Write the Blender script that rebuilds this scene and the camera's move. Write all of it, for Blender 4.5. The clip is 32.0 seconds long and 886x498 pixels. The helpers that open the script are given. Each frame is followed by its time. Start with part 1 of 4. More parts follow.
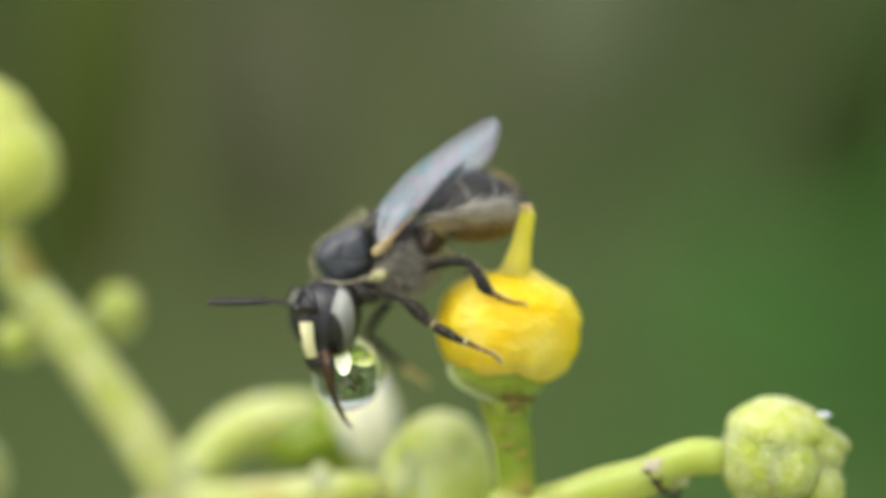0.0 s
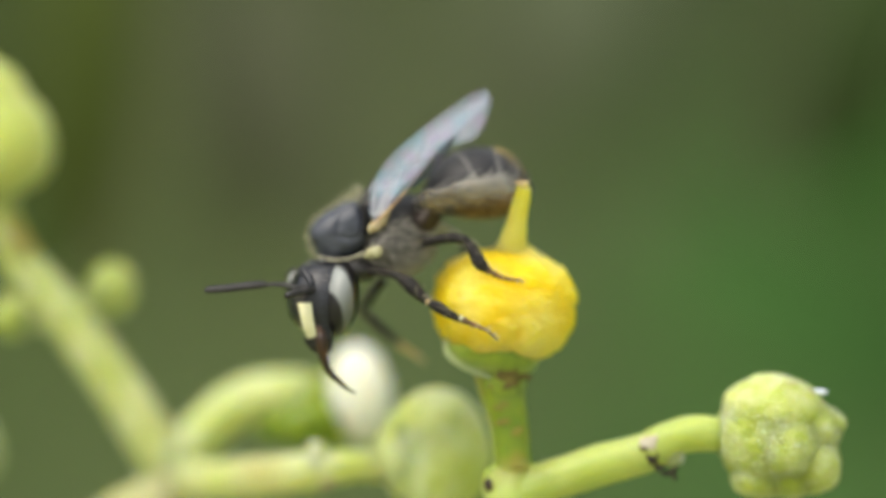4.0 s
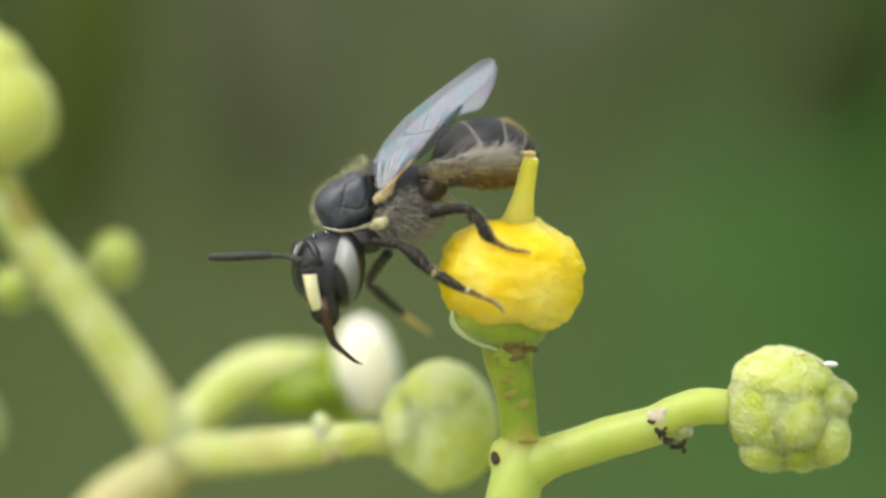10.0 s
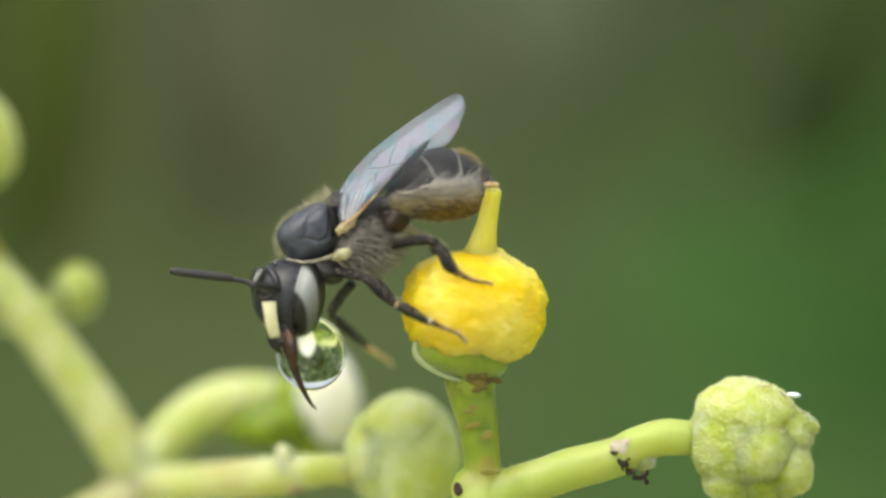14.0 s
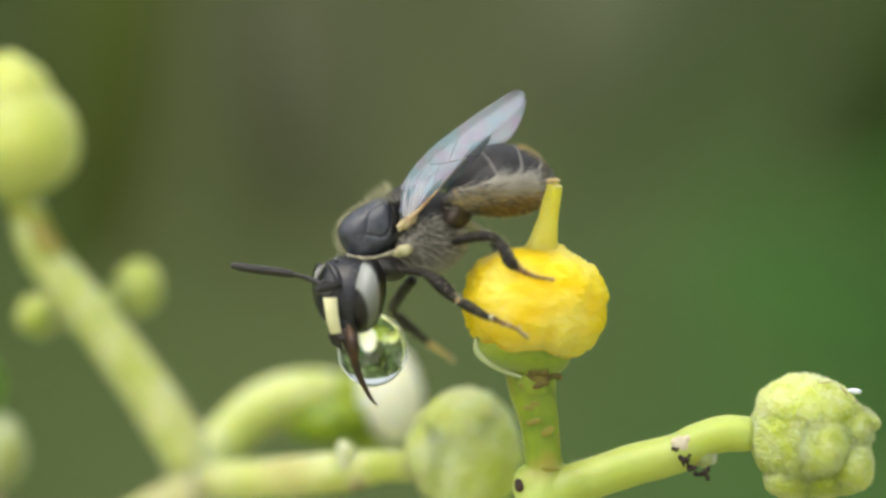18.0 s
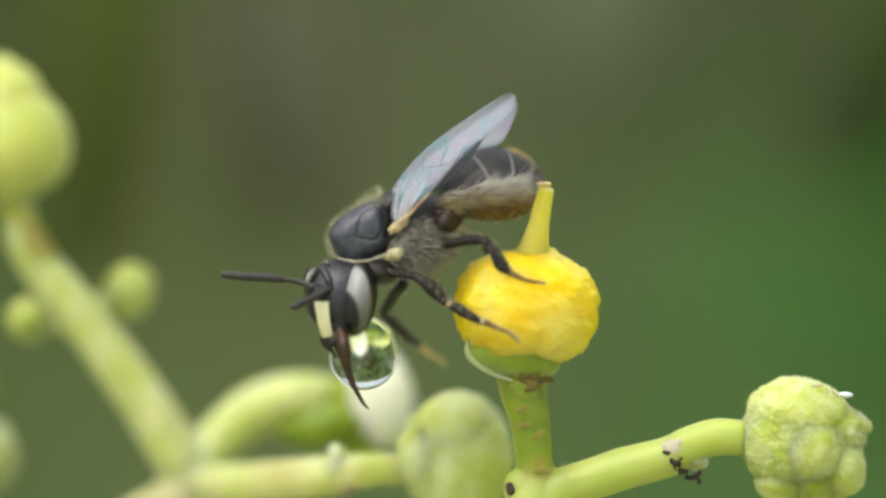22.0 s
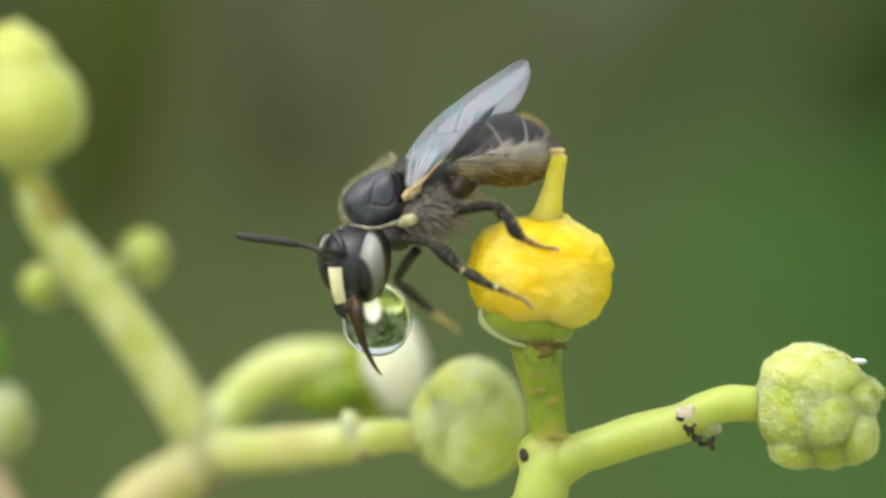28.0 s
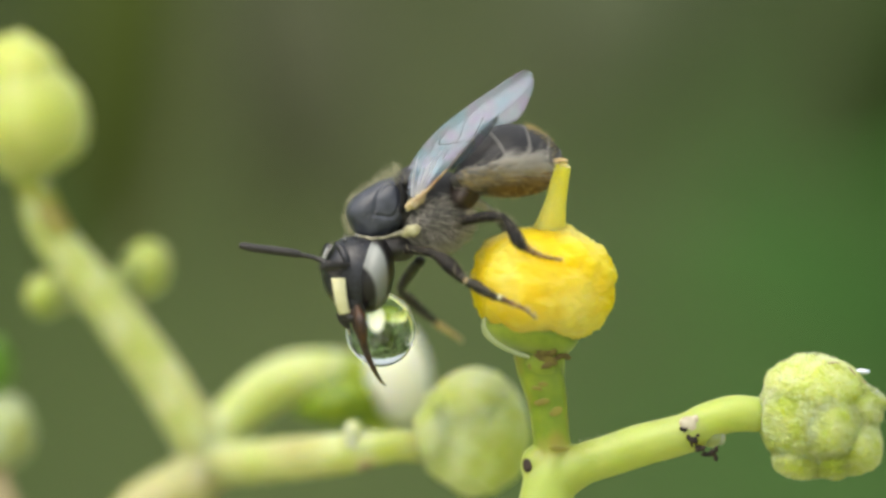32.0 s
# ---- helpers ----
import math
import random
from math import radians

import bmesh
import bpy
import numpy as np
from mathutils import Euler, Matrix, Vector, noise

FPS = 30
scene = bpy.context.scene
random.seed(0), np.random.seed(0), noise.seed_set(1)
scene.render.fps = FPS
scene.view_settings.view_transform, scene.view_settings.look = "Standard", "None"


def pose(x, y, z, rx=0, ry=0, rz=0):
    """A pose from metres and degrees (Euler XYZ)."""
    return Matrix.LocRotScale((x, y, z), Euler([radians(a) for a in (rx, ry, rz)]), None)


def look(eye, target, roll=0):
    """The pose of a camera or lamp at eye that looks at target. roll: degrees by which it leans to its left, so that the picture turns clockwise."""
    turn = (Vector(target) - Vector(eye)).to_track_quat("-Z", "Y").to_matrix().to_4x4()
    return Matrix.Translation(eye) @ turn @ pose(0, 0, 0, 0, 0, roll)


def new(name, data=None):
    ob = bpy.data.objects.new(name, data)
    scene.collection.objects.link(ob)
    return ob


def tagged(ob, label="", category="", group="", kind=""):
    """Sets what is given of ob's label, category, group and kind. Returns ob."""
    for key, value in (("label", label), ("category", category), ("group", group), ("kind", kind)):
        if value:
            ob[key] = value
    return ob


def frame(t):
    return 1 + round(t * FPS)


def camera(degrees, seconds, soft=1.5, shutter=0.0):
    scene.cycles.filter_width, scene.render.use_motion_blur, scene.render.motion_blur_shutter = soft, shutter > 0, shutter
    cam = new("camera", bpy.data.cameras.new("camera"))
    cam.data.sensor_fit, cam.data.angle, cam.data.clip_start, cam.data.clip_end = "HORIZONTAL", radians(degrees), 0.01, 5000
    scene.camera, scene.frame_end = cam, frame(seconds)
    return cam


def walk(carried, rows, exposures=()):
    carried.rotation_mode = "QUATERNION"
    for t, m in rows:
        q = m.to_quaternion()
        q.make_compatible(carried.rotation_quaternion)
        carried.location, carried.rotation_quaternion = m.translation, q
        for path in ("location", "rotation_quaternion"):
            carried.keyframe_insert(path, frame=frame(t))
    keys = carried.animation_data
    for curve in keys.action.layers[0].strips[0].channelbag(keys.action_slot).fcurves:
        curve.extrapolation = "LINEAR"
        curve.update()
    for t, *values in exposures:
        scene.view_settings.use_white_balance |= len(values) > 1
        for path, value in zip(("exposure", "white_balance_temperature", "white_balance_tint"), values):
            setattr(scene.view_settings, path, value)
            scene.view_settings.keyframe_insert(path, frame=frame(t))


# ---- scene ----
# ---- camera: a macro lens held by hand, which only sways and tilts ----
U = 0.0000125                      # plan unit: one pixel of the camera's view, taken as 1/80 mm
REACH = 0.2                        # lens to bee, metres
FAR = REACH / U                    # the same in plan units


def at(u, v, d=0.0):
    """Plan (right, down, away; plan units seen from the lens, placed to fit the camera's view) to world metres."""
    s = 1 + d / FAR
    return Vector(((u - 784) * U * s, d * U, (441 - v) * U * s))


# seconds, sway of the view to the left and up (plan units), lens pulled back (plan units)
SWAY = [
    (0.0, -31.3, 35.9, 191), (0.2, -27.4, 12.9, 174), (0.5, -69.9, -42.0, 155), (0.7, -36.6, -39.6, 155),
    (1.0, -30.1, -51.2, 155), (1.2, -59.8, -45.7, 155), (1.5, -60.7, -48.1, 155), (1.7, -66.9, -36.6, 158),
    (2.0, -60.6, 2.4, 163), (2.2, -42.6, 0.8, 163), (2.5, -57.6, 4.0, 163), (2.7, -77.0, 39.2, 158),
    (3.0, -68.4, 57.6, 155), (3.2, -47.7, 7.9, 155), (3.5, -48.5, -11.3, 155), (5.5, 11.6, 27.8, 160),
    (5.7, -40.6, 1.8, 158), (6.0, 6.0, 20.2, 155), (6.2, 7.8, -12.3, 146), (6.5, -16.3, 17.2, 136),
    (6.7, 5.6, -1.1, 133), (7.0, -37.6, 15.1, 132), (7.2, -45.9, -1.1, 127), (7.5, -60.8, 14.3, 124),
    (7.7, -54.1, 32.3, 115), (8.0, -57.8, 5.2, 105), (8.2, -39.3, 7.2, 71), (8.5, -15.8, 17.1, 36),
    (8.7, -11.4, 25.6, 19), (9.0, 0.0, 0.0, 0), (9.2, 8.6, -35.8, 0), (9.5, -4.6, -52.8, 0),
    (9.7, -21.7, -65.1, 0), (10.0, -28.3, -56.7, 0), (10.2, -20.7, -3.5, 0), (10.5, -16.8, 9.2, 0),
    (10.7, -35.8, 19.7, 0), (11.0, -47.5, 20.7, 0), (11.2, -62.1, 6.6, 0), (11.5, -86.5, -58.2, 0),
    (11.7, -47.0, -20.7, 0), (12.0, -70.4, 3.9, 0), (12.2, -39.9, 24.8, 0), (12.5, -42.8, 41.3, 0),
    (12.7, -58.1, 4.6, 0), (13.0, -65.1, -27.6, 0), (13.2, -83.3, -59.0, 0), (13.5, -115.6, -41.4, 0),
    (13.7, -109.6, -11.6, 0), (14.0, -94.2, -1.6, 0), (14.2, -94.4, -11.6, 0), (14.5, -65.8, -2.3, 0),
    (16.5, -66.6, 0.0, 0), (16.7, -56.0, -4.5, 0), (17.0, -65.8, 1.5, 0), (17.2, -17.7, 25.8, 0),
    (17.5, -10.0, -2.2, 0), (17.7, -3.5, 22.8, 0), (18.0, 13.7, -8.4, 0), (18.2, -4.5, -31.8, 0),
    (18.5, -29.1, 0.0, 0), (18.7, -22.7, -7.5, 0), (19.0, -29.1, -12.2, 0), (19.2, -58.1, -15.6, 0),
    (19.5, -33.7, 25.3, 0), (19.7, -28.8, -2.5, 0), (20.0, -79.7, 5.4, 0), (20.2, -1.5, 36.9, 0),
    (20.5, 3.1, 71.2, 0), (20.7, -4.5, 36.9, 0), (21.0, -13.1, 44.5, 0), (21.2, -25.7, -17.6, 0),
    (21.5, -70.5, -24.5, 0), (21.7, -44.9, -33.8, 0), (22.0, -1.6, -2.3, 0), (22.2, -41.9, 2.6, 0),
    (22.5, -27.6, -12.9, 0), (22.7, -26.8, 2.6, 0), (23.0, -36.8, -11.4, 0), (23.2, -62.1, -38.8, 0),
    (23.5, -13.8, 30.7, 0), (23.7, -70.2, 20.8, 0), (24.0, -106.5, 13.8, 0), (24.2, -97.5, 21.8, 0),
    (24.5, -111.0, 4.6, 0), (24.7, -96.4, 5.6, 0), (25.0, -49.0, -9.9, 0), (25.2, -62.1, 12.7, 0),
    (25.5, -10.8, 12.3, 0), (27.5, -11.4, -71.1, 0), (27.7, 12.6, -65.1, 0), (28.0, 22.3, -61.9, 0),
    (28.2, 1.5, -88.3, 0), (28.5, -8.4, -83.3, 0), (28.7, 24.8, -47.9, 0), (29.0, -9.8, -39.9, 102),
    (29.2, -13.6, -35.8, 0), (29.5, 19.2, 11.6, 0), (29.7, -45.9, -29.7, 0), (30.0, -28.3, -71.1, 0),
    (30.2, 14.7, -75.2, 0), (30.5, 28.1, -59.8, 102), (30.7, 76.3, -65.1, 0), (31.0, 70.4, -43.0, 88),
    (31.2, 61.1, -35.8, 0), (31.5, 37.6, -54.2, 0), (31.7, 81.3, -15.6, 0), (32.0, 28.3, -43.5, 0),
]
cam = camera(2 * math.degrees(math.atan(784 / FAR)), 32.0, soft=2.8)
cam.data.dof.use_dof = True
cam.data.dof.focus_distance = REACH - 0.0004
cam.data.dof.aperture_fstop = 24.0


def sway_pose(a, b, back):
    eye = Vector((0, -REACH - back * U, 0))
    return look(eye, eye + Vector((-a, FAR, b)))


walk(cam, [(t, sway_pose(a, b, k)) for t, a, b, k in SWAY], exposures=[(0, 0.98, 6500, 4), (32, 0.98, 6500, 4)])

# ---- light: bright overcast sky, soft sun high on the left ----
SUN_UP, SUN_TURN = 55, -140        # degrees; turn from straight behind the plant towards the right
world = bpy.data.worlds.new("sky")
scene.world = world
world.use_nodes = True
wn = world.node_tree.nodes
sky = wn.new("ShaderNodeTexSky")
sky.sky_type, sky.sun_disc = "NISHITA", False
sky.sun_elevation, sky.sun_rotation = radians(SUN_UP), radians(SUN_TURN)
sky.dust_density, sky.ozone_density, sky.air_density = 8.0, 1.0, 0.45
wn["Background"].inputs["Strength"].default_value = 0.15
cloud = wn.new("ShaderNodeMix")     # a thin white overcast over the sky
cloud.data_type = "RGBA"
cloud.inputs[0].default_value, cloud.inputs[7].default_value = 0.5, (4.6, 4.7, 4.9, 1)
world.node_tree.links.new(sky.outputs[0], cloud.inputs[6])
world.node_tree.links.new(cloud.outputs[2], wn["Background"].inputs[0])
lamp = bpy.data.lights.new("sun", "SUN")
lamp.energy, lamp.angle, lamp.color = 0.32, radians(60), (1.0, 0.95, 0.86)
sun = new("sun", lamp)
away = Vector((math.sin(radians(SUN_TURN)) * math.cos(radians(SUN_UP)),
               math.cos(radians(SUN_TURN)) * math.cos(radians(SUN_UP)), math.sin(radians(SUN_UP))))
sun.matrix_world = look(away * 5, (0, 0, 0))

# ---- materials ----


def material(name, base, second=None, scale=2000.0, detail=4.0, rough=0.5, bump=0.0, bump_scale=None, sss=0.0,
             sss_col=None, sss_deep=0.0026, spec=0.5, sheen=0.0, lo=0.35, hi=0.65, third=None, third_scale=600.0, relief=0.00002):
    """A Principled surface: two colours mixed by noise of the given density per metre, a third one in larger patches, fine relief."""
    m = bpy.data.materials.new(name)
    m.use_nodes = True
    n, l = m.node_tree.nodes, m.node_tree.links
    p = n["Principled BSDF"]
    p.inputs["Roughness"].default_value = rough
    p.inputs["Specular IOR Level"].default_value = spec
    co = n.new("ShaderNodeTexCoord")

    def spots(density, a, b):
        tex, ramp = n.new("ShaderNodeTexNoise"), n.new("ShaderNodeMapRange")
        tex.inputs["Scale"].default_value, tex.inputs["Detail"].default_value = density, detail
        l.new(co.outputs["Object"], tex.inputs["Vector"])
        ramp.inputs[1].default_value, ramp.inputs[2].default_value = a, b
        l.new(tex.outputs[0], ramp.inputs[0])
        return ramp.outputs[0], tex.outputs[0]

    colour = None
    for c, density, a, b in ((second, scale, lo, hi), (third, third_scale, 0.5, 0.72)):
        if c is None:
            continue
        mix = n.new("ShaderNodeMix")
        mix.data_type = "RGBA"
        mix.inputs[7].default_value = (*c, 1)
        if colour is None:
            mix.inputs[6].default_value = (*base, 1)
        else:
            l.new(colour, mix.inputs[6])
        l.new(spots(density, a, b)[0], mix.inputs[0])
        colour = mix.outputs[2]
    if colour is None:
        p.inputs["Base Color"].default_value = (*base, 1)
    else:
        l.new(colour, p.inputs["Base Color"])
    if bump:
        b = n.new("ShaderNodeBump")
        b.inputs["Strength"].default_value, b.inputs["Distance"].default_value = bump, relief
        l.new(spots(bump_scale or scale * 4, 0, 1)[1], b.inputs["Height"])
        l.new(b.outputs[0], p.inputs["Normal"])
    if sss:
        p.inputs["Subsurface Weight"].default_value = sss
        p.inputs["Subsurface Radius"].default_value = sss_col or (1.0, 0.8, 0.25)
        p.inputs["Subsurface Scale"].default_value = sss_deep
    if sheen:
        p.inputs["Sheen Weight"].default_value = sheen
    return m


M_STALK = material("stalk_green", (0.36, 0.43, 0.10), (0.46, 0.51, 0.24), 1500, rough=0.5, bump=0.4, sss=0.8, third=(0.35, 0.34, 0.13), third_scale=450, sheen=0.3)
M_OLDSTEM = material("old_stem_skin", (0.36, 0.37, 0.15), (0.44, 0.43, 0.22), 1200, rough=0.6, bump=0.4, sss=0.6, third=(0.36, 0.25, 0.18), third_scale=500)
M_OLIVE = material("olive_stalk", (0.26, 0.30, 0.03), (0.34, 0.36, 0.06), 1500, rough=0.5, bump=0.4, sss=0.3, third=(0.24, 0.14, 0.05), third_scale=700)
M_FUZZ = material("bud_fuzz", (0.60, 0.65, 0.32), (0.68, 0.72, 0.44), 3000, rough=0.5)
M_BARK = material("bark", (0.42, 0.36, 0.22), (0.36, 0.29, 0.16), 1800, rough=0.8, bump=0.8)
M_BUD = material("bud_skin", (0.41, 0.49, 0.07), (0.53, 0.59, 0.25), 2200, rough=0.5, bump=0.6, bump_scale=14000, relief=0.00006, sss=0.85, third=(0.36, 0.44, 0.02), third_scale=900, sheen=0.15)
M_FRESH = material("fresh_stalk", (0.385, 0.47, 0.065), (0.46, 0.525, 0.16), 1500, rough=0.5, bump=0.4, sss=0.85, third=(0.38, 0.40, 0.10), third_scale=500, sheen=0.3)
M_BUD_SMOOTH = material("smooth_bud_skin", (0.365, 0.43, 0.06), (0.44, 0.495, 0.14), 900, rough=0.5, bump=0.2, sss=0.85, sheen=0.3)
M_WHITE = material("pale_petal", (0.76, 0.75, 0.66), (0.70, 0.71, 0.58), 1200, rough=0.6, bump=0.3, sss=0.7)
M_NODE = material("node_skin", (0.52, 0.55, 0.36), (0.44, 0.49, 0.26), 1500, rough=0.6, bump=0.4, sss=0.6)
M_LEAF = material("leaf_green", (0.10, 0.22, 0.02), (0.16, 0.30, 0.04), 900, rough=0.45, bump=0.3)
M_BUD_DULL = material("dull_bud_skin", (0.25, 0.32, 0.045), (0.33, 0.39, 0.10), 1500, rough=0.55, bump=0.4, sss=0.7, sheen=0.3)
M_DISC = material("nectar_yellow", (0.76, 0.535, 0.008), (0.78, 0.65, 0.13), 700, detail=2.0, rough=0.6, spec=0.25, bump=0.35, bump_scale=9000, sss=0.9, sss_deep=0.0022, sss_col=(1.0, 0.95, 0.25), lo=0.40, hi=0.66, third=(0.77, 0.66, 0.20), third_scale=420)
M_STYLE = material("style_yellow", (0.77, 0.57, 0.07), (0.80, 0.63, 0.13), 2000, rough=0.5, spec=0.3, sss=0.9, sss_col=(1.0, 0.8, 0.2))
M_CURL_SHADE = material("curl_shade_green", (0.125, 0.20, 0.003), (0.19, 0.27, 0.007), 1500, rough=0.5, sss=0.6)
M_FLECK = material("brown_fleck", (0.17, 0.145, 0.016), (0.21, 0.21, 0.014), 3500, rough=0.5)
M_BUD_PALE = material("pale_bud_skin", (0.47, 0.56, 0.09), (0.60, 0.68, 0.30), 700, rough=0.5, bump=0.8, bump_scale=17000, relief=0.00003, sss=0.85, lo=0.4, hi=0.6, sheen=0.3)
M_ARC = material("curled_stalk_skin", (0.38, 0.46, 0.13), (0.49, 0.55, 0.27), 900, rough=0.5, bump=0.4, sss=0.8, sheen=0.3)
M_CUP = material("calyx_green", (0.20, 0.29, 0.006), (0.28, 0.36, 0.014), 2200, rough=0.5, bump=0.4, sss=0.6, sheen=0.3)
M_RIM = material("calyx_rim", (0.44, 0.50, 0.28), (0.36, 0.43, 0.18), 1400, rough=0.6, bump=0.4, sss=0.2)
M_SCAR = material("brown_scar", (0.10, 0.070, 0.016), (0.18, 0.15, 0.022), 6000, rough=0.7, bump=0.5)
M_DEAD = material("dead_scale", (0.016, 0.012, 0.010), (0.06, 0.04, 0.03), 6000, rough=0.85, bump=0.8)
M_CHAFF = material("dry_chaff", (0.58, 0.54, 0.42), (0.42, 0.36, 0.25), 6000, rough=0.8, bump=0.6)
M_CUTICLE = material("cuticle", (0.010, 0.010, 0.013), (0.024, 0.026, 0.034), 9000, rough=0.28, spec=0.45, bump=0.55, bump_scale=26000)
M_LEG = material("leg_cuticle", (0.006, 0.0055, 0.0055), (0.018, 0.014, 0.011), 3500, rough=0.55, spec=0.3, bump=0.9, bump_scale=40000)
# pale femur colour that puts the glow of backlit hair into the skin
M_BACKLIT = material("backlit_hair_tone", (0.46, 0.46, 0.38), (0.56, 0.55, 0.47), 5000, rough=0.8)
M_TARSUS = material("foot_cuticle", (0.24, 0.125, 0.050), (0.10, 0.055, 0.028), 5000, rough=0.5, spec=0.3)
# black plate; its lifted bluish base carries part of the sky's sheen
M_PLATE = material("back_plate", (0.030, 0.034, 0.047), (0.058, 0.064, 0.084), 3500, rough=0.3, bump=0.5, bump_scale=26000)
M_LOBE = material("cream_lobe", (0.46, 0.44, 0.26), (0.36, 0.33, 0.18), 7000, rough=0.55, bump=0.6)
M_CUTDULL = material("dull_cuticle", (0.012, 0.011, 0.011), (0.030, 0.027, 0.025), 7000, rough=0.5, bump=0.6, bump_scale=40000)
M_CREAM = material("cream_mark", (0.62, 0.60, 0.32), (0.70, 0.68, 0.44), 5000, rough=0.4, bump=0.2)
M_AMBER = material("amber_cuticle", (0.42, 0.24, 0.07), (0.58, 0.42, 0.20), 9000, rough=0.35, sss=0.3, sss_col=(1, 0.5, 0.2))
M_RUST = material("rusty_cuticle", (0.016, 0.011, 0.008), (0.055, 0.024, 0.010), 4500, rough=0.4)
M_BELLY = material("golden_belly", (0.17, 0.105, 0.024), (0.08, 0.05, 0.016), 2200, rough=0.6, bump=0.5)
M_HAIR = material("pale_hair", (0.52, 0.47, 0.32), (0.62, 0.57, 0.42), 3000, rough=0.6)
M_HAIR_WHITE = material("white_hair", (0.54, 0.51, 0.45), (0.64, 0.61, 0.54), 3000, rough=0.5)
M_HAIR_DARK = material("grey_hair", (0.19, 0.18, 0.155), (0.34, 0.32, 0.28), 3000, rough=0.6)
M_HAIR_GOLD = material("golden_hair", (0.46, 0.34, 0.12), (0.56, 0.44, 0.18), 3000, rough=0.6)
M_VEIN = material("wing_vein", (0.10, 0.085, 0.085), (0.15, 0.12, 0.11), 3000, rough=0.5)
M_CREASE = material("wing_crease", (0.52, 0.51, 0.53), (0.66, 0.63, 0.62), 4000, rough=0.4)
M_BAND = material("band_hair", (0.13, 0.125, 0.12), (0.20, 0.19, 0.175), 5000, rough=0.7)
M_TEGULA = material("wing_cover_skin", (0.56, 0.47, 0.27), (0.40, 0.25, 0.09), 5000, rough=0.4, bump=0.4, sss=0.3, sss_col=(1, 0.5, 0.2))
M_HIP = material("brown_hip", (0.012, 0.008, 0.006), (0.040, 0.024, 0.014), 2500, rough=0.55, bump=0.5)
M_GALEA = material("brown_blade", (0.020, 0.011, 0.007), (0.080, 0.034, 0.011), 3000, rough=0.45)
M_CRESCENT = material("black_crescent", (0.004, 0.004, 0.004), (0.010, 0.009, 0.008), 4000, rough=0.6, spec=0.2)
M_ROOT = material("wing_root_skin", (0.26, 0.14, 0.05), (0.44, 0.31, 0.15), 6000, rough=0.4)
M_TERGITE = material("ringed_cuticle", (0.014, 0.013, 0.014), (0.034, 0.031, 0.031), 2500, rough=0.42, bump=0.6, bump_scale=26000)
M_COLLAR = material("grey_collar", (0.16, 0.15, 0.10), (0.34, 0.32, 0.23), 5000, rough=0.7, bump=0.6)
M_FRINGE = material("yellowish_hair", (0.36, 0.35, 0.20), (0.48, 0.46, 0.30), 3000, rough=0.6)
# ground out of view, kept pale so that it bounces fill light upward
M_GROUND = material("bounce_ground", (0.22, 0.26, 0.11), (0.34, 0.31, 0.20), 6, rough=0.9, bump=0.5, bump_scale=60, third=(0.20, 0.27, 0.09), third_scale=1.5)
M_GLINT = material("pale_glint", (0.80, 0.85, 0.95), (0.7, 0.75, 0.9), 4000, rough=0.15)


def stem_material():
    """Green under the flower, paler and yellower towards the fork, with brown flecks on one side."""
    m = material("stem_green", (0.13, 0.21, 0.003), (0.20, 0.27, 0.010), 1300, rough=0.45, bump=0.5, sss=0.7, third=(0.25, 0.19, 0.035), third_scale=800, sheen=0.1)
    n, l = m.node_tree.nodes, m.node_tree.links
    p = n["Principled BSDF"]
    old = p.inputs["Base Color"].links[0].from_socket
    co, sep, ramp, mix = n.new("ShaderNodeTexCoord"), n.new("ShaderNodeSeparateXYZ"), n.new("ShaderNodeMapRange"), n.new("ShaderNodeMix")
    tex, pale = n.new("ShaderNodeTexNoise"), n.new("ShaderNodeMix")
    tex.inputs["Scale"].default_value, tex.inputs["Detail"].default_value = 1100, 3
    l.new(co.outputs["Object"], tex.inputs["Vector"])
    pale.data_type = mix.data_type = "RGBA"
    pale.inputs[6].default_value, pale.inputs[7].default_value = (0.32, 0.42, 0.05, 1), (0.41, 0.48, 0.14, 1)
    l.new(tex.outputs[0], pale.inputs[0])
    l.new(co.outputs["Object"], sep.inputs[0])
    l.new(sep.outputs[2], ramp.inputs[0])
    ramp.interpolation_type = "SMOOTHSTEP"
    ramp.inputs[1].default_value, ramp.inputs[2].default_value = 30 * U, -50 * U
    aside, most = n.new("ShaderNodeMapRange"), n.new("ShaderNodeMath")
    aside.inputs[1].default_value, aside.inputs[2].default_value = 35 * U, 90 * U
    l.new(sep.outputs[0], aside.inputs[0])
    most.operation = "MAXIMUM"
    l.new(ramp.outputs[0], most.inputs[0])
    l.new(aside.outputs[0], most.inputs[1])
    l.new(most.outputs[0], mix.inputs[0])
    l.new(old, mix.inputs[6])
    l.new(pale.outputs[2], mix.inputs[7])
    l.new(mix.outputs[2], p.inputs["Base Color"])
    return m


M_STEM = stem_material()


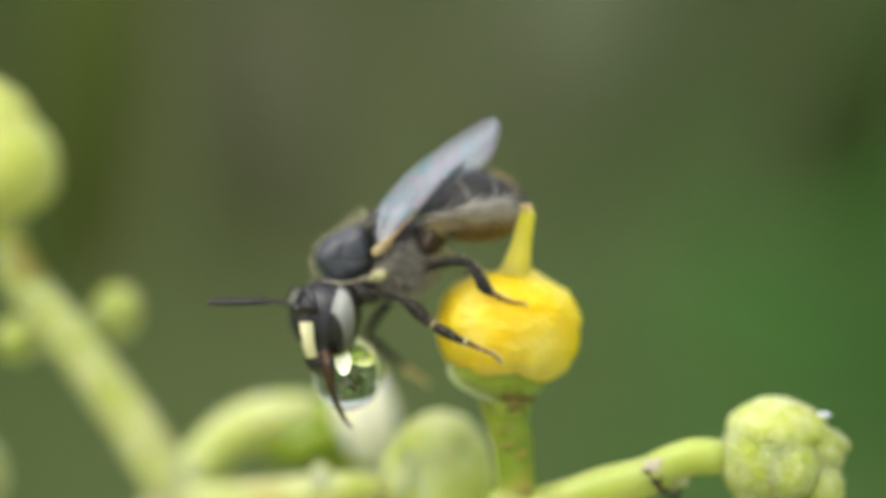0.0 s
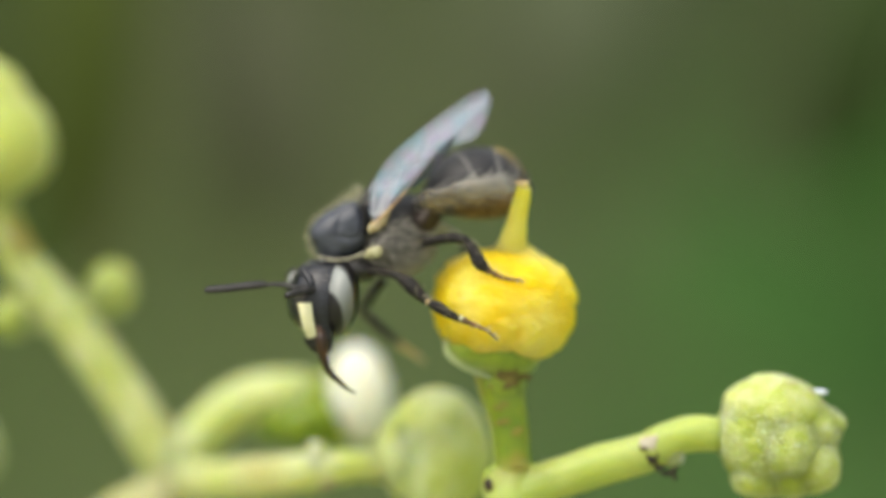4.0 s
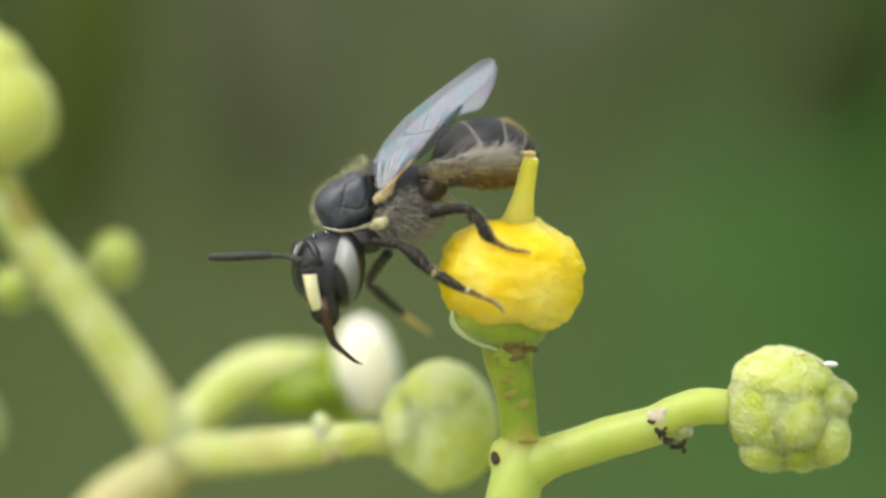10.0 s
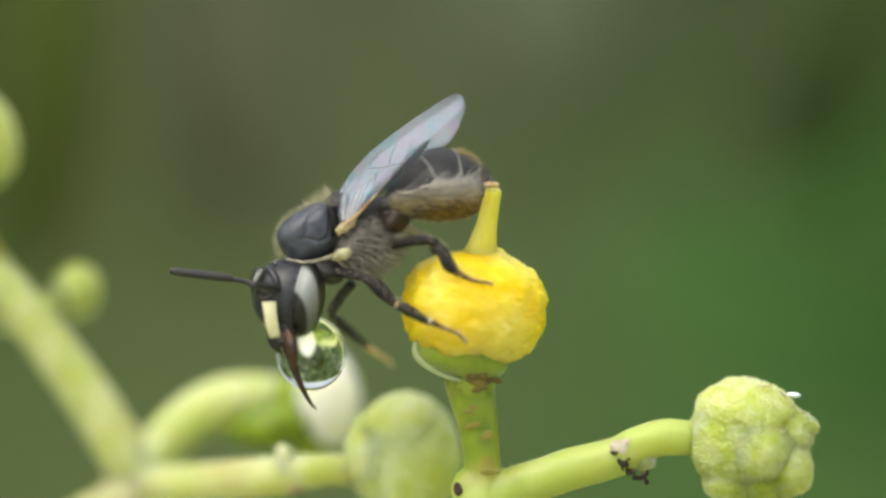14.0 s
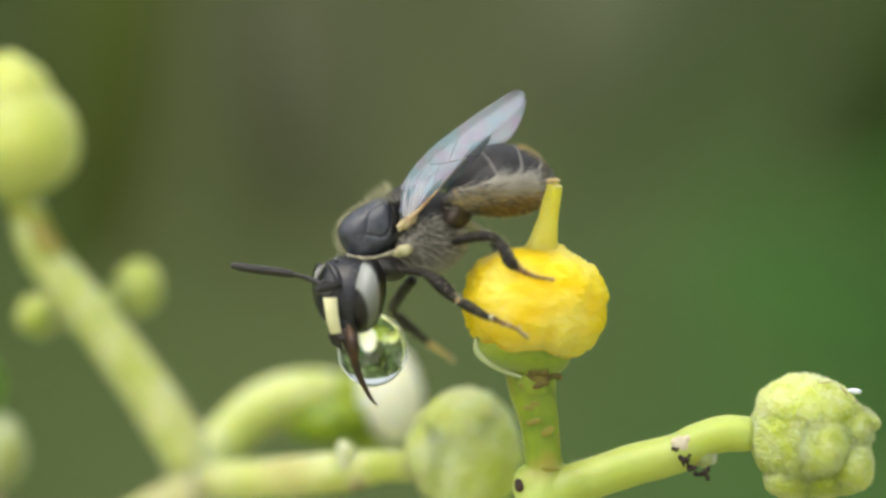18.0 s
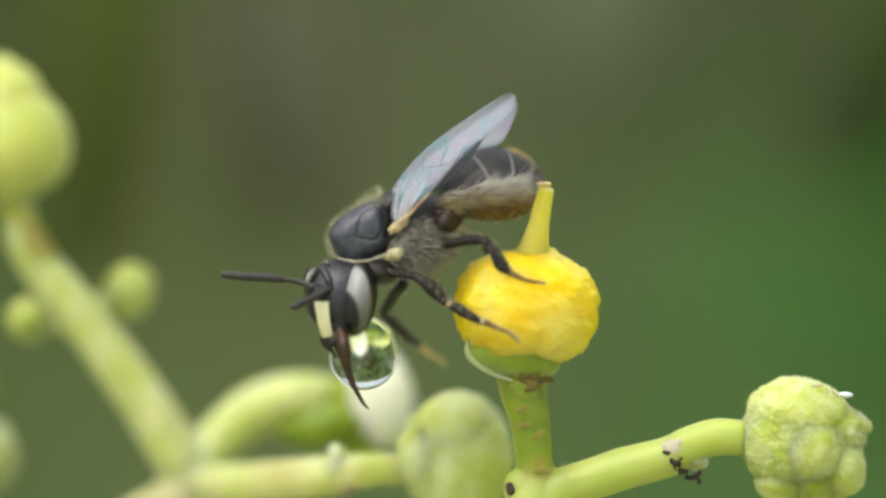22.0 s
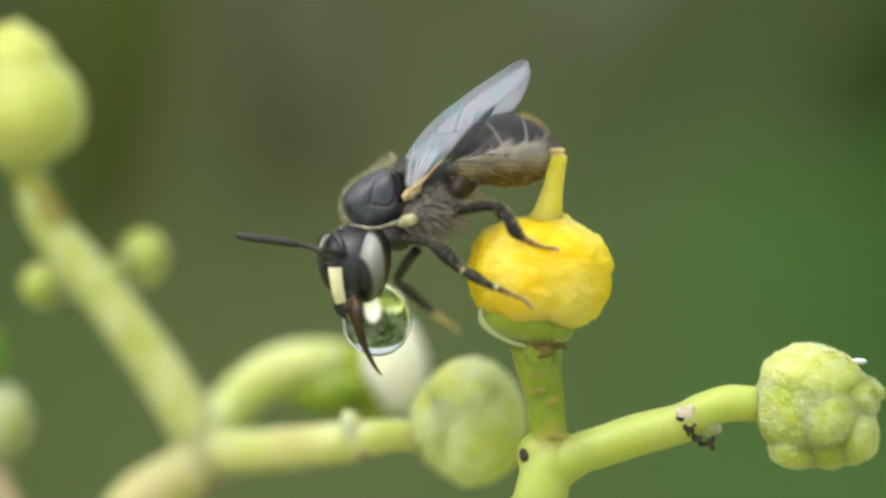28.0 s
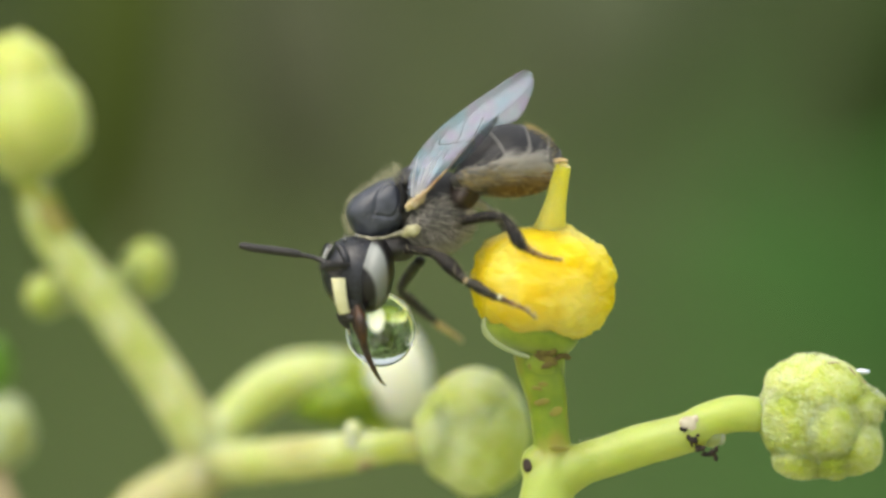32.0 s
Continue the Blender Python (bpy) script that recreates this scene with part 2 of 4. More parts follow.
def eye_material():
    """Compound eye: glossy black, the sky's reflection painted as a smooth grey band down its outer side."""
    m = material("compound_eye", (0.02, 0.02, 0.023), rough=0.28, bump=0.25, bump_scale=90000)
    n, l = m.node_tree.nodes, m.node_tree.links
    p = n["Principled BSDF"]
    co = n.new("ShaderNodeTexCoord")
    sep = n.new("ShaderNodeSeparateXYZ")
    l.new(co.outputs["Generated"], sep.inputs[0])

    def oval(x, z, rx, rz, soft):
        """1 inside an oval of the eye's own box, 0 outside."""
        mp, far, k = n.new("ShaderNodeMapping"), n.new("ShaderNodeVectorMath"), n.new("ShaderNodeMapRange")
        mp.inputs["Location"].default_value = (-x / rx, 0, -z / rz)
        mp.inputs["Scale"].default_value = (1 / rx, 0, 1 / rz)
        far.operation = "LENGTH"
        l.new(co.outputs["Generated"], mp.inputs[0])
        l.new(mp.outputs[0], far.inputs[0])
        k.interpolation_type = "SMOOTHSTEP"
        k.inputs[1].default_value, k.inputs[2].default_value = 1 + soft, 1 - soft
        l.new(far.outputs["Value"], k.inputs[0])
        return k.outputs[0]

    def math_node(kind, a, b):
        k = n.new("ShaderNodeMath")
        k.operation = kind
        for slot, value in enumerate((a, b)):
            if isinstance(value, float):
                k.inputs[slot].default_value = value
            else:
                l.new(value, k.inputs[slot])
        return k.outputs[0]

    # the painted reflection is a crescent inside the outer rim, round at the top and fading to the chin
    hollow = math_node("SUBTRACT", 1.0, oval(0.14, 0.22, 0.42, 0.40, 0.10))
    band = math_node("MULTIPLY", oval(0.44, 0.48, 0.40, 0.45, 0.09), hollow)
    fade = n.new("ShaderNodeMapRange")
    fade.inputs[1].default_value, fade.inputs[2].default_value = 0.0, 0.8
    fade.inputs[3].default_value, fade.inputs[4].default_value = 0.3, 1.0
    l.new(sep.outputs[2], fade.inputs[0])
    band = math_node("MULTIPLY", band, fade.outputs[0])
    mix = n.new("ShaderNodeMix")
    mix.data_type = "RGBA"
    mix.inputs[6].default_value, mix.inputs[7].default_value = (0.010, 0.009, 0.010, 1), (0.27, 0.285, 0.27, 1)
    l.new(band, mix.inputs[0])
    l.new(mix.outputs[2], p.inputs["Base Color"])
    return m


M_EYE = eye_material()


def wing_material(name="wing_membrane", dark=1.15, cover=0.40):
    """Clear membrane: mostly see-through, with a pale sheen and faint colours of a thin film."""
    m = bpy.data.materials.new(name)
    m.use_nodes = True
    n, l = m.node_tree.nodes, m.node_tree.links
    p = n["Principled BSDF"]
    co, tex, ramp = n.new("ShaderNodeTexCoord"), n.new("ShaderNodeTexNoise"), n.new("ShaderNodeValToRGB")
    tex.inputs["Scale"].default_value, tex.inputs["Detail"].default_value = 2600, 2
    l.new(co.outputs["Object"], tex.inputs["Vector"])
    l.new(tex.outputs[0], ramp.inputs[0])
    e = ramp.color_ramp.elements
    e[0].position, e[0].color = 0.34, (0.18 * dark, 0.29 * dark, 0.36 * dark, 1)
    e[1].position, e[1].color = 0.64, (0.29 * dark, 0.25 * dark, 0.37 * dark, 1)
    k = e.new(0.5)
    k.color = (0.25 * dark, 0.28 * dark, 0.34 * dark, 1)
    l.new(ramp.outputs[0], p.inputs["Base Color"])
    p.inputs["Roughness"].default_value = 0.35
    p.inputs["Specular IOR Level"].default_value = 0.5
    film, layer = n.new("ShaderNodeTexNoise"), n.new("ShaderNodeMapRange")
    film.inputs["Scale"].default_value, film.inputs["Detail"].default_value = 3200, 1
    layer.inputs[1].default_value, layer.inputs[2].default_value = 0.3, 0.7
    layer.inputs[3].default_value, layer.inputs[4].default_value = 195, 300
    l.new(co.outputs["Object"], film.inputs["Vector"])
    l.new(film.outputs[0], layer.inputs[0])
    l.new(layer.outputs[0], p.inputs["Thin Film Thickness"])
    p.inputs["Thin Film IOR"].default_value = 1.5
    clear, mix = n.new("ShaderNodeBsdfTransparent"), n.new("ShaderNodeMixShader")
    mix.inputs[0].default_value = cover
    l.new(clear.outputs[0], mix.inputs[1])
    l.new(p.outputs[0], mix.inputs[2])
    l.new(mix.outputs[0], n["Material Output"].inputs[0])
    return m


M_WING = wing_material()
M_SMOKE = wing_material("smoky_wing", 0.32, 0.72)
M_WING_BASE = wing_material("pale_wing_base", 1.7, 0.3)


def water_material():
    m = bpy.data.materials.new("clear_nectar")
    m.use_nodes = True
    p = m.node_tree.nodes["Principled BSDF"]
    p.inputs["Base Color"].default_value = (0.97, 1.0, 0.95, 1)
    p.inputs["Roughness"].default_value = 0.0
    p.inputs["IOR"].default_value = 1.34
    p.inputs["Transmission Weight"].default_value = 1.0
    return m


M_WATER = water_material()


def foliage_material():
    m = material("shrub_leaf", (0.05, 0.12, 0.02), rough=0.45)
    n, l = m.node_tree.nodes, m.node_tree.links
    geo, ramp = n.new("ShaderNodeNewGeometry"), n.new("ShaderNodeValToRGB")
    e = ramp.color_ramp.elements
    e[0].color, e[1].color = (0.06, 0.11, 0.025, 1), (0.30, 0.38, 0.16, 1)
    for x, c in ((0.35, (0.12, 0.21, 0.05, 1)), (0.7, (0.18, 0.28, 0.09, 1))):
        k = e.new(x)
        k.color = c
    l.new(geo.outputs["Random Per Island"], ramp.inputs[0])
    l.new(ramp.outputs[0], n["Principled BSDF"].inputs["Base Color"])
    return m


M_FOLIAGE = foliage_material()


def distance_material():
    """Shrubs far behind: broad masses of dull and fresh green and brown, with shade put into the colour."""
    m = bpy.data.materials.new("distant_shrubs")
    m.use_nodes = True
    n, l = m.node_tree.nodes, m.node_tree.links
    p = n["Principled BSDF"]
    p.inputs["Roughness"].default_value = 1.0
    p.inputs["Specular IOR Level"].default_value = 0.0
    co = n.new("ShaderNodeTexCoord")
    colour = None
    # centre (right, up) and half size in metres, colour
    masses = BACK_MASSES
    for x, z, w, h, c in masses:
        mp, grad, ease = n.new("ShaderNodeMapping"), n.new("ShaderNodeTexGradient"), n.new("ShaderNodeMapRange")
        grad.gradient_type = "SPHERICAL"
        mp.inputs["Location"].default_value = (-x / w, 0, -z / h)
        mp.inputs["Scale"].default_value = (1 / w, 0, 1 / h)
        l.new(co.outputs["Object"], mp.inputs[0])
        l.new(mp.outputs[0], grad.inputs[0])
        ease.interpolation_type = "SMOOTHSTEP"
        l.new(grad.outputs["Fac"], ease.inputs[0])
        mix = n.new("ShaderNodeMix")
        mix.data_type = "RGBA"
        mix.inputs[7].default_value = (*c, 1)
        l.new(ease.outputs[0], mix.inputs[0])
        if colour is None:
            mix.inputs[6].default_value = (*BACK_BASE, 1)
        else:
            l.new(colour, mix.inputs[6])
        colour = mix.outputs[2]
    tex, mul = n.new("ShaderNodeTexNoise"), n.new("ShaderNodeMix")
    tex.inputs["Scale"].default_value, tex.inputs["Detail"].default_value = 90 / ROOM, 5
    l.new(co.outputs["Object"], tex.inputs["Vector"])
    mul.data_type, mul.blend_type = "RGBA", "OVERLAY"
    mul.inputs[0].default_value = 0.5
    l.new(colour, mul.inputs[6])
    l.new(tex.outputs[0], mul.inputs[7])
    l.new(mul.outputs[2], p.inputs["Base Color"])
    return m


BACK_Y = 1.2
ROOM = (REACH + BACK_Y) / 0.48     # the shrubs' distance against half a metre
B = (REACH + BACK_Y) / FAR         # one plan unit seen at the distance of the shrubs
BACK_BASE = (0.125, 0.152, 0.069)


def mass(u, v, w, h, c):
    return ((u - 784) * B, (441 - v) * B, w * B, h * B, c)


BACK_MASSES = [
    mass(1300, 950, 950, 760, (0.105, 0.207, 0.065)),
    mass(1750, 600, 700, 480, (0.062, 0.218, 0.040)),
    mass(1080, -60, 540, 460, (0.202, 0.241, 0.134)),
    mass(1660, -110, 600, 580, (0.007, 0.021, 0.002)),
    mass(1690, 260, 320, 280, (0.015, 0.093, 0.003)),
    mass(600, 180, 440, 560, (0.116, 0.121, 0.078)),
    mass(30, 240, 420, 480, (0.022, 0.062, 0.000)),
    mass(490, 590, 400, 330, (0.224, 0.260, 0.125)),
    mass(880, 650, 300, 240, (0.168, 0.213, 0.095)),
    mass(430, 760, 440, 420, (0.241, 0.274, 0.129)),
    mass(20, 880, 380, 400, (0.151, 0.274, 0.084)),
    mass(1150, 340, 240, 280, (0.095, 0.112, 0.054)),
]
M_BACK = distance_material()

# ---- mesh tools ----
ORIGIN = {}


def thing(name, origin, label, category, group="", kind=""):
    ob = new(name)
    ob.empty_display_size = 0.001
    ob.location = origin
    ORIGIN[ob.name] = Vector(origin)
    return tagged(ob, label, category, group, kind)


def part(name, bm, mat, parent, label="", pivot=None, smooth=True):
    """Links a bmesh in world metres as one mesh under a thing or a part; it turns about its pivot."""
    o = Vector(pivot) if pivot is not None else ORIGIN[parent.name]
    bmesh.ops.translate(bm, vec=-o, verts=bm.verts)
    me = bpy.data.meshes.new(name)
    if smooth:
        for f in bm.faces:
            f.smooth = True
    bm.to_mesh(me)
    bm.free()
    me.materials.append(mat)
    ob = new(name, me)
    ob.parent = parent
    ob.location = o - ORIGIN[parent.name]
    ORIGIN[ob.name] = o
    if label:
        ob["label"] = label
    return ob


def turn(angle):
    """Turn in the plane of the view, counterclockwise degrees."""
    return Matrix.Rotation(radians(-angle), 3, "Y")


def blob(u, v, d, ru, rv, rd, angle=0, seg=32, rough=0.0, grain=300.0, shape=None):
    """A rounded lump about a plan place with half sizes in plan units; shape(x, y, z) scales the radius."""
    bm = bmesh.new()
    bmesh.ops.create_uvsphere(bm, u_segments=seg, v_segments=seg * 3 // 4, radius=1)
    c, r = at(u, v, d), turn(angle)
    for w in bm.verts:
        p = w.co.copy()
        k = shape(p) if shape else 1.0
        q = r @ Vector((p.x * ru, p.y * rd, p.z * rv)) * k * U
        if rough:
            q *= 1 + rough * noise.noise((c + q) * grain * 10)
        w.co = c + q
    return bm


def spline(points, steps):
    """Points of any dimension on a smooth curve through the given ones."""
    ps = [np.array(p, float) for p in points]
    ps = [2 * ps[0] - ps[1]] + ps + [2 * ps[-1] - ps[-2]]
    out = []
    for i in range(1, len(ps) - 2):
        a, b, c, e = ps[i - 1:i + 3]
        for k in range(steps):
            t = k / steps
            out.append(0.5 * (2 * b + (c - a) * t + (2 * a - 5 * b + 4 * c - e) * t * t + (3 * b - a - 3 * c + e) * t ** 3))
    out.append(ps[-2])
    return out


def tube(points, sides=14, steps=6, rough=0.0, grain=250.0, squash=1.0):
    """A rounded tube through plan points (u, v, d, radius)."""
    rows = spline(points, steps)
    centres = [at(*r[:3]) for r in rows]
    radii = [max(r[3], 0.3) * U for r in rows]
    bm = bmesh.new()
    side = None
    rings = []
    n = len(centres)
    for i in range(n):
        way = (centres[min(i + 1, n - 1)] - centres[max(i - 1, 0)]).normalized()
        if side is None:
            side = way.orthogonal().normalized()
        side = (side - way * side.dot(way)).normalized()
        up = way.cross(side)
        ring = []
        for k in range(sides):
            a = 2 * math.pi * k / sides
            q = (side * math.cos(a) + up * math.sin(a) * squash) * radii[i]
            if rough:
                q *= 1 + rough * noise.noise((centres[i] + q) * grain * 10)
            ring.append(bm.verts.new(centres[i] + q))
        rings.append(ring)
    for a, b in zip(rings, rings[1:]):
        for k in range(sides):
            bm.faces.new((a[k], a[(k + 1) % sides], b[(k + 1) % sides], b[k]))
    for ring, c, sign, i in ((rings[0], centres[0], -1, 0), (rings[-1], centres[-1], 1, n - 1)):
        way = (centres[min(i + 1, n - 1)] - centres[max(i - 1, 0)]).normalized()
        tip = bm.verts.new(c + way * sign * radii[i] * 0.55)
        for k in range(sides):
            f = (ring[k], ring[(k + 1) % sides], tip)
            bm.faces.new(f if sign > 0 else f[::-1])
    return bm


def lathe(rows, sides=44, rough=0.0, grain=250.0):
    """A round body of level rings (right, down, away, radius), open at the top."""
    bm = bmesh.new()
    rings = []
    for u, v, d, r in spline(rows, 6):
        c = at(u, v, d)
        ring = []
        for k in range(sides):
            a = 2 * math.pi * k / sides
            q = Vector((math.cos(a), math.sin(a), 0)) * r * U
            ring.append(bm.verts.new(c + q * (1 + rough * noise.noise((c + q) * grain * 10))))
        rings.append(ring)
    for a, b in zip(rings, rings[1:]):
        for k in range(sides):
            bm.faces.new((a[k], a[(k + 1) % sides], b[(k + 1) % sides], b[k]))
    return bm


def joined(*bms):
    out = bms[0]
    for b in bms[1:]:
        me = bpy.data.meshes.new("scrap")
        b.to_mesh(me)
        b.free()
        out.from_mesh(me)
        bpy.data.meshes.remove(me)
    return out


def fur(strands, thick=0.9):
    """Fine hairs: each strand is (root, tip, bend) in world metres, a tapering three-sided spike in two joints."""
    verts, faces = [], []
    for root, tip, bend in strands:
        way = (tip - root).normalized()
        s = way.orthogonal().normalized()
        t = way.cross(s)
        mid = (root + tip) / 2 + bend
        base = len(verts)
        for c, r in ((root, thick), (mid, thick * 0.7)):
            for k in range(3):
                a = 2.094 * k
                verts.append(c + (s * math.cos(a) + t * math.sin(a)) * r * U)
        verts.append(tip)
        for k in range(3):
            j = (k + 1) % 3
            faces += [(base + k, base + j, base + 3 + j, base + 3 + k), (base + 3 + k, base + 3 + j, base + 6)]
    me = bpy.data.meshes.new("scrap")
    me.from_pydata(verts, [], faces)
    bm = bmesh.new()
    bm.from_mesh(me)
    bpy.data.meshes.remove(me)
    return bm


def coat(u, v, d, ru, rv, rd, count, long, lean, keep=None, angle=0, seed=1, spread=0.35):
    """Hairs standing on a lump, leaning towards a plan direction (right, down, away)."""
    rng = random.Random(seed)
    c, r, out = at(u, v, d), turn(angle), []
    lean = Vector((lean[0], lean[2], -lean[1]))
    while len(out) < count:
        p = Vector((rng.gauss(0, 1), rng.gauss(0, 1), rng.gauss(0, 1))).normalized()
        if keep and not keep(p):
            continue
        root = c + r @ Vector((p.x * ru, p.y * rd, p.z * rv)) * U
        nrm = (r @ Vector((p.x / ru, p.y / rd, p.z / rv))).normalized()
        way = (nrm + lean + Vector((rng.gauss(0, spread), rng.gauss(0, spread), rng.gauss(0, spread)))).normalized()
        n = long * rng.uniform(0.6, 1.15)
        out.append((root - nrm * U * 2, root + way * n * U, nrm * n * 0.08 * U))
    return out


def brush(points, count, long, lean, seed=1, spread=0.4, start=0.0):
    """Hairs along a limb given as plan points (u, v, d, radius)."""
    rng = random.Random(seed)
    rows = spline(points, 8)
    lean = Vector((lean[0], lean[2], -lean[1]))
    out = []
    for _ in range(count):
        k = rng.uniform(start, 1) * (len(rows) - 1)
        i = min(int(k), len(rows) - 2)
        q = rows[i] + (rows[i + 1] - rows[i]) * (k - i)
        ring = Vector((rng.gauss(0, 1), rng.gauss(-0.6, 1), rng.gauss(0, 1))).normalized()
        way = (lean + ring * 0.22 + Vector((rng.gauss(0, spread), rng.gauss(0, spread), rng.gauss(0, spread)))).normalized()
        root = at(*q[:3]) + ring * q[3] * 0.9 * U
        n = long * rng.uniform(0.6, 1.15)
        out.append((root, root + way * n * U, Vector((0, 0, -0.06 * n * U))))
    return out


def sheet(outline, depth, thick=0.8, cells=10):
    """A thin plate: two rows of plan points (one edge, other edge), filled across; depth(s, k) bends it. Two skins."""
    a, b = spline(outline[0], 5), spline(outline[1], 5)
    bm = bmesh.new()
    skins = []
    for lift in (0, thick):
        grid = []
        for i in range(len(a)):
            row = []
            for k in range(cells + 1):
                q = a[i] + (b[i] - a[i]) * k / cells
                row.append(bm.verts.new(at(q[0], q[1], q[2] + depth(i / (len(a) - 1), k / cells) + lift)))
            grid.append(row)
        skins.append(grid)
        for i in range(len(a) - 1):
            for k in range(cells):
                f = (grid[i][k], grid[i][k + 1], grid[i + 1][k + 1], grid[i + 1][k])
                bm.faces.new(f if lift else f[::-1])
    g, h = skins
    rim = [(i, 0) for i in range(len(a))] + [(len(a) - 1, k) for k in range(1, cells + 1)]
    rim += [(i, cells) for i in range(len(a) - 2, -1, -1)] + [(0, k) for k in range(cells - 1, 0, -1)]
    for (i, k), (j, m) in zip(rim, rim[1:] + rim[:1]):
        bm.faces.new((g[i][k], g[j][m], h[j][m], h[i][k]))
    bmesh.ops.recalc_face_normals(bm, faces=bm.faces)
    return bm


def fused(bms, voxel=5.0, rounds=8):
    """Overlapping lumps and tubes grown together into one skin with soft joints; voxel in plan units."""
    bm = joined(*bms)
    middle = sum((w.co for w in bm.verts), Vector()) / len(bm.verts)
    for w in bm.verts:
        w.co = (w.co - middle) / U
    me = bpy.data.meshes.new("scrap")
    bm.to_mesh(me)
    bm.free()
    ob = new("scrap", me)
    m = ob.modifiers.new("grow", "REMESH")
    m.mode, m.voxel_size = "VOXEL", voxel
    m = ob.modifiers.new("soften", "SMOOTH")
    m.factor, m.iterations = 0.5, rounds
    grown = bpy.data.meshes.new_from_object(ob.evaluated_get(bpy.context.evaluated_depsgraph_get()))
    bpy.data.objects.remove(ob)
    bpy.data.meshes.remove(me)
    bm = bmesh.new()
    bm.from_mesh(grown)
    bpy.data.meshes.remove(grown)
    for w in bm.verts:
        w.co = w.co * U + middle
    return bm


def folded(u, v, d, folds, seg=160, soft=6.0, grit=0.0, warp=0.07):
    """Petals pressed together into one bud: (right, down, away, three half sizes, angle) each. Gives one bmesh a petal; grit in plan units."""
    c = at(u, v, d)
    balls = []
    for fu, fv, fd, ru, rv, rd, ang in folds:
        balls.append(((at(fu, fv, fd) - c) / U, turn(ang).transposed(), (ru, rd, rv)))
    bm = bmesh.new()
    bmesh.ops.create_uvsphere(bm, u_segments=seg, v_segments=seg * 3 // 4, radius=1)
    owner = {}
    for w in bm.verts:
        p = w.co.normalized()
        bent = (p + warp * noise.noise_vector(p * 3.3 + Vector((u, v, 0))) + 0.4 * warp * noise.noise_vector(p * 9)).normalized()
        reach = []
        for o, back, r in balls:
            a, b = back @ bent, back @ o
            a, b = (Vector(x / k for x, k in zip(q, r)) for q in (a, b))
            aa, ab, bb = a.dot(a), a.dot(b), b.dot(b) - 1
            root = ab * ab - aa * bb
            reach.append((ab + math.sqrt(root)) / aa if root > 0 else 0.0)
        top = max(reach)
        owner[w.index] = reach.index(top)
        k = top + soft * math.log(sum(math.exp((x - top) / soft) for x in reach)) - soft * 0.35
        if grit:
            q = p * k
            k += grit * (1.6 * noise.noise(q * 0.035) + noise.noise(q * 0.09) + 0.8 * noise.noise(q * 0.22) + 0.5 * noise.noise(q * 0.45))
        w.co = c + p * k * U
    out = []
    for n in range(len(balls)):
        one = bm.copy()
        bmesh.ops.delete(one, geom=[f for f in one.faces if owner[min(w.index for w in f.verts)] != n], context="FACES")
        out.append(one)
    bm.free()
    return out


def down_on(bm, count, long, lean, seed=1, spread=0.5):
    """Short hairs rooted all over a skin."""
    rng = random.Random(seed)
    faces = list(bm.faces)
    lean = Vector((lean[0], lean[2], -lean[1]))
    out = []
    for _ in range(count if faces else 0):
        f = rng.choice(faces)
        root = f.calc_center_median()
        way = (f.normal + lean + Vector((rng.gauss(0, spread), rng.gauss(0, spread), rng.gauss(0, spread)))).normalized()
        n = long * rng.uniform(0.5, 1.2) * U
        out.append((root - f.normal * U, root + way * n, f.normal * n * 0.05))
    return out


# ---- ground and distance ----
GROUND = -0.9


def build_setting():
    bm = bmesh.new()
    bmesh.ops.create_grid(bm, x_segments=40, y_segments=40, size=300)
    me = bpy.data.meshes.new("ground")
    bm.to_mesh(me)
    bm.free()
    me.materials.append(M_GROUND)
    g = new("ground", me)
    g.location.z = GROUND
    tagged(g, "unseen green and brown ground, toned pale to bounce light up", "ground", kind="structure")
    # a curved screen of shrubs behind the plant, with a little thickness
    verts, faces, n = [], [], 48
    for i in range(n + 1):
        a = radians(-70 + 140 * i / n)
        for r in (0, 0.08):
            for z in (GROUND, -0.5, 0.0, 0.235 * ROOM):
                verts.append(((REACH + BACK_Y + r) * math.sin(a), (REACH + BACK_Y + r) * math.cos(a), z))
    for i in range(n):
        for s in (0, 4):
            for k in range(3):
                f = (8 * i + s + k, 8 * i + 8 + s + k, 8 * i + 9 + s + k, 8 * i + 1 + s + k)
                faces.append(f if s else f[::-1])
        faces.append((8 * i + 3, 8 * i + 7, 8 * i + 15, 8 * i + 11))
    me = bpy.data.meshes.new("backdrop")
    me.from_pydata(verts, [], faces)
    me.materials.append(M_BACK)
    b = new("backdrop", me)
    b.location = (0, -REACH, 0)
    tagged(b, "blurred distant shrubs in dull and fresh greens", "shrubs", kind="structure")


